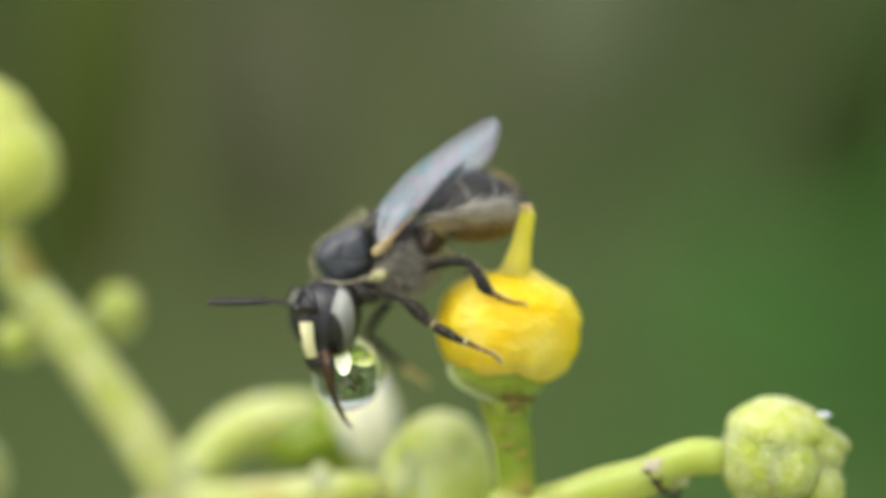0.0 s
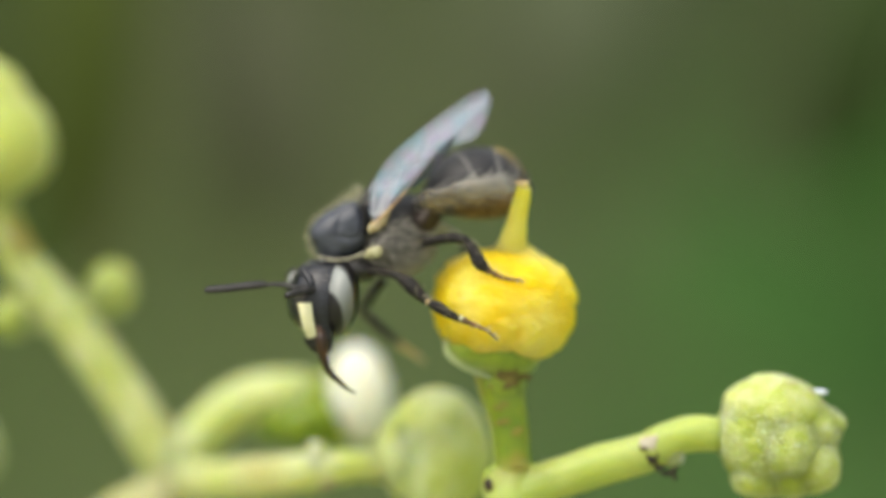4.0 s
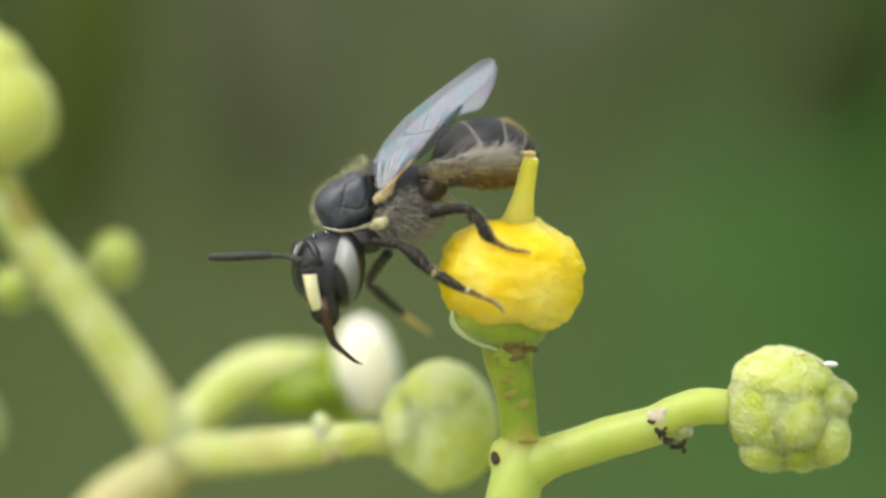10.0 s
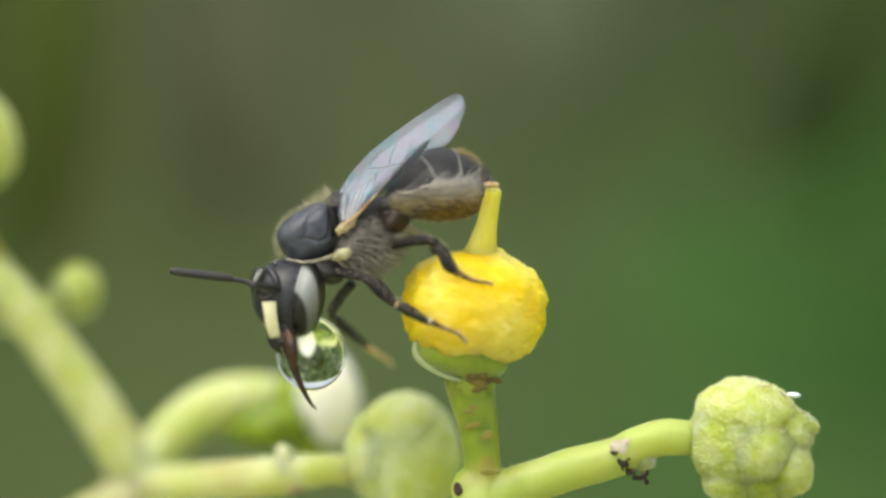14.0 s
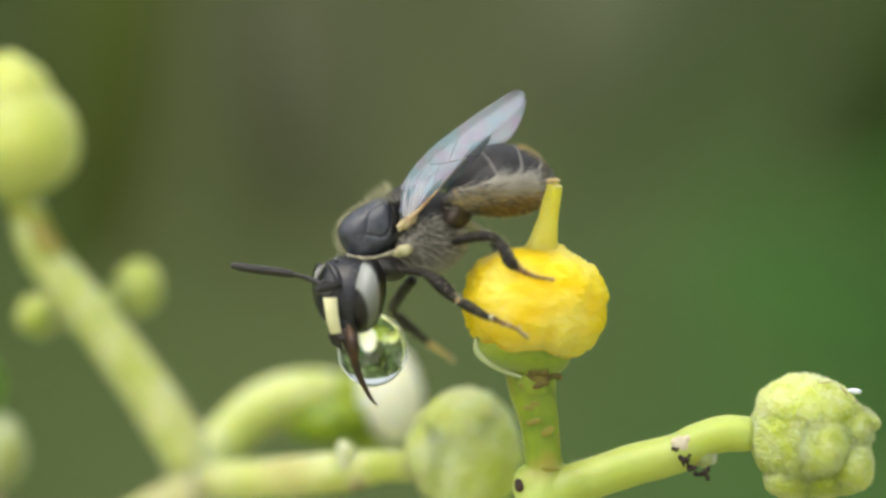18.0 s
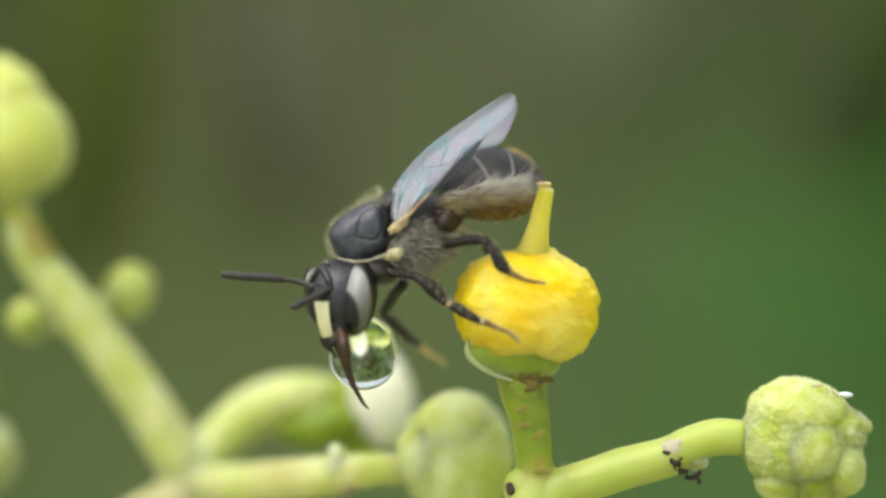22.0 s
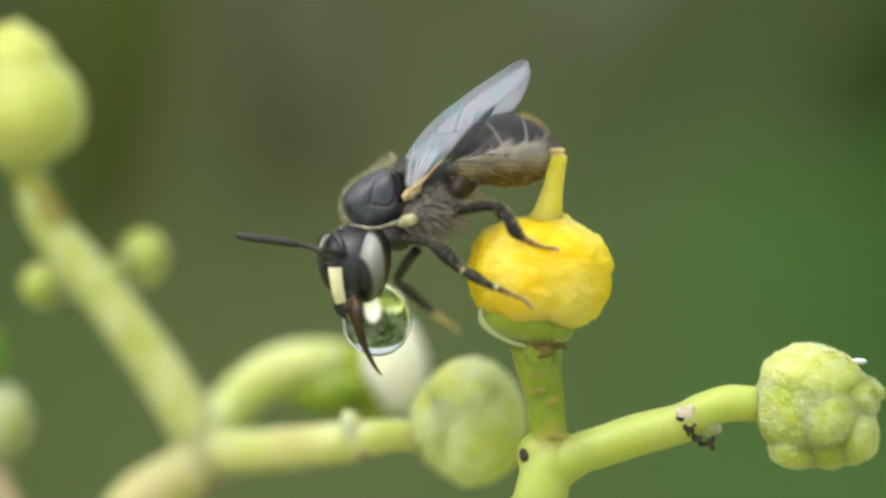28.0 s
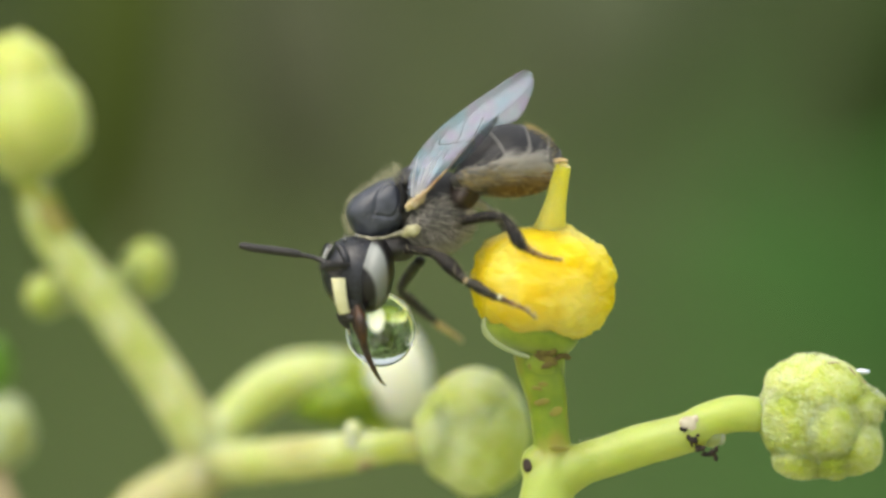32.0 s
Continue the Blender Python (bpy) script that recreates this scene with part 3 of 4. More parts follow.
def build_foliage():
    """Leaves of the shrubs behind, thick to the sides, above and below a gap kept clear for the view; added for the
    drop to refract.
    """
    rng = random.Random(77)
    verts, faces = [], []
    ring = [(0, 0), (0.16, 0.2), (0.32, 0.36), (0.36, 0.6), (0.2, 0.84), (0, 1), (-0.2, 0.84), (-0.36, 0.6), (-0.32, 0.36), (-0.16, 0.2)]
    for _ in range(2800):
        a, z = rng.uniform(-68, 68), rng.uniform(-0.88, 0.23 * ROOM)
        if abs(a) < 9 and -0.2 < z < 0.2:
            continue
        r = REACH + BACK_Y - rng.uniform(0.02, 0.2)
        o = Vector((r * math.sin(radians(a)), r * math.cos(radians(a)) - REACH, z))
        m = Euler((rng.uniform(0.3, 1.5), rng.uniform(-0.9, 0.9), rng.uniform(-0.9, 0.9) - radians(a))).to_matrix()
        n = rng.uniform(0.045, 0.11)
        k = len(verts)
        for x, y in ring:
            verts.append(o + m @ Vector((x * n, (y - 0.5) * n, 0.25 * n * (y - y * y) - 0.5 * n * abs(x) * 0.3)))
        verts.append(o + m @ Vector((0, 0, 0.02 * n)))
        for i in range(10):
            faces.append((k + i, k + (i + 1) % 10, k + 10))
    me = bpy.data.meshes.new("shrub_leaves")
    me.from_pydata(verts, [], faces)
    me.materials.append(M_FOLIAGE)
    tagged(new("shrub_leaves", me), "loose green leaves of the shrubs behind", "leaves", kind="stuff")


def build_far_leaves():
    """A few large leaves placed to fit the blurred bands in the camera's view, each on an added stalk back to the
    shrubs.
    """
    def tone(name, a, b):
        return material(name, a, b, 60, rough=0.8, spec=0.1, bump=0.3, bump_scale=300, relief=0.0004)
    # middle (right, down, away), half width, half length, lean in degrees, material
    blades = (
        (190, 150, 3400, 105, 420, 4, tone("deep_green_leaf", (0.037, 0.054, 0.008), (0.054, 0.071, 0.013))),
        (500, 190, 5200, 110, 330, -6, tone("brownish_leaf", (0.062, 0.068, 0.040), (0.072, 0.076, 0.046))),
        (1060, 20, 5200, 150, 300, 12, tone("greyish_leaf", (0.094, 0.112, 0.064), (0.115, 0.132, 0.077))),
        # the shade of this corner is put into the leaf's colour
        (1600, 60, 4200, 150, 330, 24, tone("shaded_leaf", (0.026, 0.044, 0.012), (0.036, 0.058, 0.016))),
        (1520, 590, 5200, 150, 420, -62, tone("fresh_leaf", (0.043, 0.105, 0.025), (0.055, 0.122, 0.032))))
    for u, v, d, wide, tall, lean, mat in blades:
        verts, faces = [], []
        c, s = math.cos(radians(lean)), math.sin(radians(lean))
        for skin in (0, 30):
            for i in range(17):
                y = -1 + i / 8
                w = wide * max(0.02, 1 - abs(y) ** 2.2) ** 0.7
                for k in range(7):
                    x = (k - 3) / 3 * w
                    verts.append(at(u + c * x - s * y * tall, v + s * x + c * y * tall, d + skin + 0.25 * abs(x) + 160 * y * y))
        for skin in (0, 119):
            for i in range(16):
                for k in range(6):
                    q = skin + i * 7 + k
                    f = (q, q + 1, q + 8, q + 7)
                    faces.append(f[::-1] if skin else f)
        back = at(u, v, d + 30)
        wall = Vector((back.x * 4, BACK_Y - 0.02, back.z * 3))
        k = len(verts)
        for o in (back, wall):
            verts += [o + Vector((0.0012, 0, 0)), o + Vector((-0.0006, 0, 0.001)), o + Vector((-0.0006, 0, -0.001))]
        faces += [(k, k + 1, k + 4, k + 3), (k + 1, k + 2, k + 5, k + 4), (k + 2, k, k + 3, k + 5)]
        me = bpy.data.meshes.new("shrub_leaf")
        me.from_pydata(verts, [], faces)
        me.materials.append(mat)
        for f in me.polygons:
            f.use_smooth = True
        tagged(new("shrub_leaf", me), "large blurred leaf of the shrubs behind", "leaf", kind="stuff")


build_setting()
build_foliage()
build_far_leaves()

# ---- the vine with its buds and one open flower ----
STEM = at(300, 905, 510)
vine = thing("vine", (STEM.x - 0.03, STEM.y + 0.02, GROUND), "pale green flowering vine with round buds and one yellow flower", "plant")


def bump_skin(amount, grain, lobes=0, depth=0.0, twist=0.0):
    """Pimply skin, with optional seams between lobes round the upright axis."""
    def shape(p):
        k = 1 + amount * noise.noise(p * grain) + amount * 0.5 * noise.noise(p * grain * 2.7)
        if lobes:
            a = math.atan2(p.y, p.x) + twist
            k -= depth * (abs(math.cos(a * lobes / 2)) ** 8) * (1 - abs(p.z) ** 3)
        return k
    return shape


def build_vine():
    main = tube([(26, 350, 500, 30), (52, 440, 500, 35), (110, 520, 502, 40), (174, 600, 505, 43), (247, 700, 510, 45), (310, 800, 512, 46), (340, 856, 512, 46)], 24, 8, 0.05)
    part("stalk_top", tube([(24, 352, 499, 31), (38, 396, 499, 32), (58, 444, 499, 35), (74, 470, 500, 36)], 24, 8, 0.08), M_OLIVE, vine, "olive brown top of the stalk")
    part("stalk", main, M_STALK, vine, "pale green stalk with brownish streaks")
    bm = tube([(352, 850, 512, 50), (306, 900, 510, 52), (190, 1010, 510, 60), (60, 1400, 505, 64), (-300, 4000, 500, 90)], 24, 8, 0.06)
    part("old_stem", bm, M_OLDSTEM, vine, "pale green lower stem turning woody")
    # the long way down to the soil
    foot = vine.location
    top = at(-300, 4000, 500)
    bm = bmesh.new()
    rings = []
    for i in range(25):
        s = i / 24
        c = top.lerp(Vector(foot), s) + Vector((0.015 * math.sin(5 * s), 0.02 * math.sin(4 * s), 0))
        r = (90 + 150 * s) * U
        rings.append([bm.verts.new(c + Vector((math.cos(k * 0.5236) * r, math.sin(k * 0.5236) * r, 0))) for k in range(12)])
    for a, b in zip(rings, rings[1:]):
        for k in range(12):
            bm.faces.new((a[k], b[k], b[(k + 1) % 12], a[(k + 1) % 12]))
    part("trunk", bm, M_BARK, vine, "woody brown vine stem rooted in the soil")
    # branch to the round bud behind the flower, and on to the flower stem
    bm = tube([(340, 862, 510, 42), (428, 860, 430, 38), (528, 851, 330, 38), (598, 843, 262, 36), (640, 836, 236, 31), (680, 833, 232, 28), (750, 838, 240, 28)], 22, 8, 0.05)
    part("branch", bm, M_STALK, vine)
    part("node", blob(600, 818, 236, 19, 30, 20, 10, rough=0.2), M_NODE, vine, "pale swollen node")
    part("node_scar", blob(621, 862, 236, 20, 12, 16, 20, rough=0.2), M_BARK, vine, "brown scar under the node")
    bm = tube([(930, 960, 4, 51), (880, 1060, 60, 54), (600, 1240, 330, 56), (80, 1340, 505, 58)], 20, 8, 0.05)
    part("branch", bm, M_FRESH, vine)
    # curled stalk with the pale spent flower
    bm = tube([(346, 846, 515, 40), (376, 794, 520, 42), (420, 750, 525, 44), (474, 717, 530, 45), (530, 705, 535, 44), (580, 706, 540, 42)], 22, 8, 0.04)
    part("curled_stalk", bm, M_ARC, vine)
    bm = tube([(560, 705, 538, 41), (600, 712, 540, 42), (634, 742, 542, 40), (646, 800, 545, 34)], 22, 8, 0.05)
    part("curled_tip", bm, M_CUP, vine, "yellow-green end of the curled stalk")
    # added lump: its green stands in for the curled stalk's shaded inner side
    bm = tube([(494, 768, 512, 6), (522, 764, 506, 24), (560, 758, 500, 40), (600, 752, 500, 38), (630, 778, 510, 22)], 20, 8, 0.06)
    part("curl_inside", bm, M_CURL_SHADE, vine, "vivid green lump standing in for the curl's shaded inside")
    bm = blob(676, 706, 520, 62, 92, 62, 8, shape=bump_skin(0.05, 3.0, 4, 0.06))
    part("spent_bud", bm, M_WHITE, vine, "cream white bud")
    # round buds
    petals = folded(816, 815, 240, ((816, 818, 240, 100, 112, 96, 0), (808, 766, 232, 72, 69, 84, 5), (750, 812, 226, 38, 58, 66, 8)), 120, 20.0, 3.0, 0.1)
    bud = part("bud", petals[0], M_BUD_PALE, vine, "rough pale green bud with folded petals")
    for n, one in enumerate(petals[1:]):
        part("petal", one, M_BUD_PALE, bud)
    bm = tube([(8, 106, 500, 16), (6, 122, 500, 50), (5, 152, 500, 72), (6, 182, 500, 79), (12, 208, 500, 92), (20, 238, 500, 106), (24, 266, 500, 111), (23, 304, 500, 99), (22, 338, 500, 66), (24, 362, 500, 32)], 36, 5, 0.05, 60)
    part("bud", bm, M_BUD_SMOOTH, vine, "double-lobed yellow-green bud")
    bm = blob(230, 518, 540, 45, 52, 44, -15, 32, shape=bump_skin(0.05, 3))
    part("small_bud", joined(bm, tube([(150, 560, 510, 26), (195, 535, 530, 24), (225, 520, 540, 24)], 14, 5)), M_BUD_DULL, vine)
    bm = blob(54, 567, 515, 41, 40, 40, 10, 32, shape=bump_skin(0.05, 3))
    part("small_bud", joined(bm, tube([(60, 573, 515, 20), (100, 572, 512, 20), (140, 575, 508, 20)], 14, 5)), M_BUD_DULL, vine)
    part("edge_stalk", tube([(-40, 850, 560, 40), (-42, 900, 560, 34), (60, 1100, 540, 24), (100, 1280, 508, 34)], 14, 6), M_BARK, vine)
    part("edge_bud", blob(-36, 806, 560, 73, 74, 66, 0, 32, shape=bump_skin(0.08, 3)), M_RIM, vine, "whitish cup of an edge bud")
    part("edge_bud", blob(-66, 694, 552, 66, 70, 66, 0, 32, shape=bump_skin(0.04, 2)), M_LEAF, vine, "smooth green dome of an edge bud")
    part("cup_mark", blob(-2, 815, 512, 15, 34, 12, -12, 20, 0.2), M_OLIVE, vine, "olive mark on the cup")


def build_flower():
    stem = fused([
        tube([(928, 975, 4, 50), (938, 925, 0, 48), (946, 885, 0, 44), (950, 850, 0, 35), (948, 821, 0, 33), (941, 761, 0, 35), (930, 705, 2, 41), (925, 665, 4, 46)], 26, 8, 0.05),
        tube([(948, 915, 2, 34), (972, 884, 0, 40), (1002, 866, -2, 38), (1038, 854, -2, 37), (1098, 834, -4, 38), (1150, 820, -6, 37), (1186, 810, -8, 36), (1222, 792, -8, 35), (1262, 777, -8, 33), (1316, 777, -8, 32)], 26, 8, 0.04),
        blob(926, 870, 2, 33, 40, 34, 10, 28, 0.1, 300)], 3.5, 14)
    f = part("flower_stem", stem, M_STEM, vine, "green flower stem with brown flecks, forking to a bud", at(945, 840, 0))
    cup = lathe([(932, 712, 2, 38), (928, 690, 3, 43), (928, 675, 4, 45), (931, 667, 5, 49), (925, 656, 7, 66), (916, 641, 8, 80), (912, 624, 8, 84), (912, 606, 8, 78)], 44, 0.05, 200)
    flower = part("calyx", cup, M_CUP, vine, "green cup under the yellow flower")
    rim = [(831, 604, -4, 3), (829, 618, -12, 5.5), (836, 637, -22, 6.5), (860, 656, -26, 5.5), (886, 668, -28, 4.5), (908, 676, -40, 2.5)]
    part("calyx_rim", tube(rim, 12, 6, 0.2, 400), M_RIM, flower, "pale translucent rim of the cup")
    rng = random.Random(4)

    def skin(u, v):
        k = (u - 925 - (v - 665) * 0.14) / 41
        return 3 - 40 * math.sqrt(max(0.05, 1 - k * k))
    for k in range(16):
        u = 946 + rng.uniform(-22, 26)
        v = 672 + rng.uniform(-8, 8) + (14 if k % 4 == 0 else 0) - 0.12 * (u - 944)
        wide = 52 if v < 670 else 45
        d = 5 - math.sqrt(max(60, wide * wide - (u - 929) ** 2))
        part("dead_scale", blob(u, v, d, rng.uniform(7, 14), rng.uniform(4, 7), 3, rng.uniform(-30, 30), 20, 0.5, 700), M_SCAR, flower, "dark dry scale")
    for k in range(9):
        v = rng.uniform(684, 848)
        u = 924 + rng.uniform(-12, 26) + (v - 665) * 0.13
        part("fleck", blob(u, v, skin(u, v), rng.uniform(9, 20), rng.uniform(3, 7), 0.6, rng.uniform(-10, 40), 28, 0.9, 350), M_FLECK, f, "brown fleck")
    part("scar", blob(905, 868, -24, 9, 11, 7, 10, 24, 0.3, 700), M_DEAD, f, "round dark scar")

    def cushion(p):
        a = math.atan2(p.y, p.x)
        k = (abs(p.x) ** 2.4 + abs(p.y) ** 2.4 + abs(p.z) ** 2.4) ** (-1 / 2.4) + 0.035 * math.cos(4 * a + 0.9) * (1 - p.z * p.z)
        k += 0.045 * noise.noise(p * 2.2 + Vector((3, 0, 0))) + 0.045 * noise.noise(p * 4.5) + 0.024 * noise.noise(p * 12) + 0.014 * noise.noise(p * 7 + Vector((9, 0, 0)))
        if p.x > 0.3:
            k += (0.05 * abs(noise.noise(p * 5.5 + Vector((0, 5, 0)))) + 0.035 * abs(noise.noise(p * 13))) * min(1, 2 * p.x)
        if p.z < 0:
            k += 0.08 * p.z * abs(math.cos(2 * a - 0.54)) ** 20
            k += 0.32 * p.z * p.z * max(0, -p.z) * (0.5 - 0.5 * p.x)
            if p.x < 0:
                k -= 0.10 * p.x * p.z
        k += 0.13 * math.exp(-((p.x - 0.08) ** 2 + (p.y + 0.12) ** 2) / 0.07) if p.z > 0 else 0
        return k
    bm = blob(931, 545, 10, 123, 98, 120, -4, 140, shape=cushion)
    disc = part("nectar_disc", bm, M_DISC, vine, "fleshy bright yellow nectar disc")
    bm = tube([(942, 484, -8, 58), (944, 462, -16, 42), (947, 442, -24, 28), (955, 402, -40, 19), (962, 366, -54, 16), (968, 340, -62, 14), (969, 336, -63, 13)], 20, 6, 0.03)
    part("style", bm, M_STYLE, vine, "pale yellow tapering style")
    return f


def build_right_bud(fork):
    rng = random.Random(9)
    part("chaff", joined(blob(1191, 796, -38, 16, 15, 8, 20, 32, 0.5, 350), blob(1203, 788, -35, 11, 9, 7, 40, 28, 0.5, 400)), M_CHAFF, fork, "pale dry bract")
    part("side_bump", blob(1234, 816, -14, 20, 20, 18, 20, 24, 0.3, 250), M_BUD_SMOOTH, fork, "yellow-green side bump")
    part("side_bump", blob(1246, 818, -16, 11, 15, 12, 10, 24, 0.3, 250), M_NODE, fork, "pale tip of the side bump")
    for cu, cv, wide, tall, count in ((1182, 803, 3, 6, 4), (1198, 823, 8, 8, 13), (1208, 836, 5, 5, 5), (1229, 847, 11, 4, 13), (1242, 840, 4, 4, 3)):
        for k in range(count):
            u, v = cu + rng.gauss(0, wide * 0.7), cv + rng.gauss(0, tall * 0.7)
            part("dead_scale", blob(u, v, -44 + (v - 812) ** 2 * 0.013, rng.uniform(3, 6.5), rng.uniform(2, 4.5), 4, rng.uniform(-80, 80), 16, 0.7, 900), M_DEAD, fork, "black dry scale")
    part("down", fur(brush([(1000, 862, -2, 42), (1100, 834, -4, 37), (1150, 819, -6, 36), (1190, 808, -8, 34)], 1000, 8, (-0.1, -0.7, -0.2), 51, 0.5), 0.35), M_HAIR, fork, "short pale down")
    petals = folded(1414, 778, 0, (
        (1409, 778, 0, 99, 97, 96, 0), (1416, 738, 2, 94, 67, 97, -10), (1440, 800, -40, 62, 60, 72, 6),
        (1490, 830, -14, 45, 54, 68, 12), (1494, 768, -6, 42, 40, 62, -36), (1512, 754, -8, 34, 20, 36, -18), (1384, 860, -8, 46, 32, 54, -8), (1442, 850, -4, 56, 42, 62, 0)), 240, 3.6, 3.2, 0.055)
    body = part("bud", petals[0], M_BUD, vine, "rough pale green bud with folded petals")
    for n, one in enumerate(petals[1:]):
        hair = down_on(one, (1100, 800, 450, 250, 120, 100, 100)[n], 5, (0, -0.2, 0), 60 + n)
        part("petal", one, M_BUD, body)
        part("fuzz", fur(hair, 0.5), M_FUZZ, body, "short pale fuzz")
    part("petal_tip", tube([(1520, 748, -16, 13), (1533, 752, -18, 9), (1541, 756, -18, 3)], 16, 5, 0.2, 500), M_BUD, body, "pale pointed petal tip")
    # a blue-white lump stands in for a glint on the bud
    part("grain", blob(1499, 701, -18, 13, 5, 6, -5, 10, 0.2, 900), M_GLINT, body, "small blue-white glint")
    for k in range(110):
        a, b = rng.uniform(0, 2 * math.pi), rng.uniform(0.1, 1.0)
        u, v = 1412 + 100 * b * math.cos(a), 772 + 92 * b * math.sin(a)
        d = -8 - 100 * math.sqrt(max(0.02, 1 - b * b)) - 4
        if v < 850:
            part("papilla", blob(u, v, d, rng.uniform(1.2, 2.8), rng.uniform(1.2, 2.4), 2, 0, 8), M_BUD_PALE, body)
    for k, (u, v, ru, ang) in enumerate(((1440, 686, 22, 4), (1418, 696, 3, 0), (1480, 700, 12, -48), (1502, 720, 4, 0), (1510, 766, 4, 0))):
        part("brown_edge", blob(u, v, -50, ru, 1.6, 3, ang, 8), M_BARK, body)


build_vine()
build_right_bud(build_flower())

# ---- the bee ----
bee = thing("bee", at(790, 430, 0), "small black bee with cream face marks, fanning a nectar drop", "bee")


def on_lump(u, v, d, ru, rv, rd, angle=0):
    """The near surface of a lump: away for a plan place."""
    c, s = math.cos(radians(angle)), math.sin(radians(angle))

    def near(x, y):
        a, b = x - u, v - y
        p, q = (a * c + b * s) / ru, (-a * s + b * c) / rv
        return d - rd * math.sqrt(max(0.0, 1 - p * p - q * q))
    return near


HEAD = (604, 536, -30, 63, 75, 70, -8)
NECK = at(650, 478, -10)


def build_head():
    def skull(p):
        k = (abs(p.x) ** 2.4 + abs(p.y) ** 2.4 + abs(p.z) ** 2.4) ** (-1 / 2.4)
        if p.z < -0.1:
            k -= 0.16 * (p.z + 0.1) ** 2 + 0.34 * (-p.z - 0.1) * abs(p.x)
        k -= 0.03 * max(0, -p.y) * math.exp(-((p.x + 0.35) / 0.2) ** 2)
        return k
    head = part("head", blob(*HEAD, 48, shape=skull), M_CUTICLE, bee, "glossy black head", NECK)
    near = on_lump(*HEAD)
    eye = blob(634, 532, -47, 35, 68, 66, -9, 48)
    part("eye", eye, M_EYE, head, "compound eye with a painted grey sky reflection")
    part("eye", blob(556, 520, 10, 17, 46, 40, 6, 32), M_EYE, head, "dark far compound eye")
    mark = sheet([[(558, 536, -97), (561, 556, -100), (565, 579, -98), (572, 601, -90)], [(583, 536, -101), (584, 556, -104), (587, 578, -102), (591, 598, -94)]], lambda s, k: -4 * math.sin(math.pi * k), 14, 8)
    part("face_mark", mark, M_CREAM, head, "cream face mark")
    # pale strip standing in for the highlight along the far eye's edge
    part("face_mark", sheet([[(556, 476, -62), (551, 486, -64), (547, 497, -62)], [(561, 478, -70), (555, 488, -72), (550, 499, -70)]], lambda s, k: 0, 4, 4), M_BAND, head, "pale line beside the far eye")
    part("brow", tube([(560, 521, -84, 8), (575, 515, -88, 9), (592, 522, -90, 7)], 12, 5, 0.2, 500), M_CUTICLE, head)
    for u, v, d in ((581, 468, -66), (603, 463, -62), (577, 484, -78)):
        part("ocellus", blob(u, v, d + 2, 4, 3.6, 4, 0, 12), M_EYE, head)
    part("vertex_ridge", tube([(566, 474, -74, 4), (577, 486, -84, 7), (584, 500, -92, 7), (588, 514, -96, 3)], 10, 6, 0.2, 500), M_CUTICLE, head)
    ring = [(563 + 13 * math.cos(k * math.pi / 8), 518 + 12 * math.sin(k * math.pi / 8), -95 + 2 * math.cos(k), 3) for k in range(17)]
    part("antenna_socket", joined(tube(ring, 8, 2), blob(563, 518, -92, 12, 11, 6, 0, 16)), M_CUTDULL, head)
    part("chin", tube([(598, 576, -64, 30), (601, 594, -70, 22), (604, 608, -75, 13), (606, 618, -77, 5)], 18, 6, 0.1, 500), M_CUTICLE, head)
    part("labrum", blob(590, 602, -72, 20, 14, 24, -15, 24, 0.3, 700), M_CUTDULL, head)
    part("mandible", tube([(575, 598, -78, 9), (579, 612, -76, 7), (588, 624, -72, 3)], 10, 5), M_CUTDULL, head)
    part("mandible", tube([(606, 598, -78, 12), (610, 612, -76, 9), (606, 628, -70, 4)], 10, 5), M_CUTDULL, head)
    part("cheek_hair", fur(coat(*HEAD[:6], 160, 12, (0, 0.3, 0), lambda p: p.y < 0.4 and p.z > 0.5, HEAD[6], 5), 0.5), M_HAIR_DARK, head)
    a = part("antenna", tube([(572, 517, -88, 5.8), (556, 510, -86, 5.2), (536, 503, -78, 4.9), (520, 500, -76, 4.2), (505, 499, -76, 4.6), (498, 498, -76, 7.2), (470, 497, -77, 7.9), (430, 497, -78, 7.7), (404, 496, -78, 7.0), (394, 496, -78, 4.6)], 12, 5, 0.05, 800), M_CUTDULL, head, "dark antenna", at(538, 503, -78))
    b = part("antenna", tube([(590, 512, -90, 4), (590, 512, -100, 4.6), (590, 512, -112, 5), (590, 512, -116, 6.4), (590, 512, -150, 6.8), (590, 512, -178, 6.4), (590, 512, -186, 4.5)], 14, 5, 0.05, 800), M_CUTDULL, head, "dark antenna turned to the viewer", at(590, 512, -92))
    p = part("proboscis", tube([(596, 592, -84, 11), (604, 616, -86, 10.5), (612, 640, -84, 9), (619, 664, -80, 7), (623, 674, -78, 6)], 12, 6, 0.15, 500), M_RUST, bee, "rusty brown tongue sheath", at(600, 600, -82))
    tip = part("tongue_tip", tube([(621, 670, -79, 6.4), (627, 684, -76, 5.6), (636, 702, -70, 4.4), (645, 717, -66, 2.8), (655, 727, -62, 0.7)], 12, 6, 0.15, 500), M_RUST, p, "dark hooked tip of the tongue", at(622, 672, -79))
    part("galea", tube([(602, 584, -86, 5), (607, 598, -94, 8), (611, 612, -99, 10.5), (613, 632, -97, 9), (616, 650, -93, 5), (619, 664, -88, 1)], 12, 6, 0.2, 400), M_GALEA, p, "orange brown blade over the tongue")
    part("tongue_hair", fur(brush([(606, 624, -86, 9), (612, 642, -84, 8), (620, 668, -80, 6)], 40, 8, (0.4, 0.8, -0.1), 45, 0.4), 0.3), M_HAIR_DARK, p)
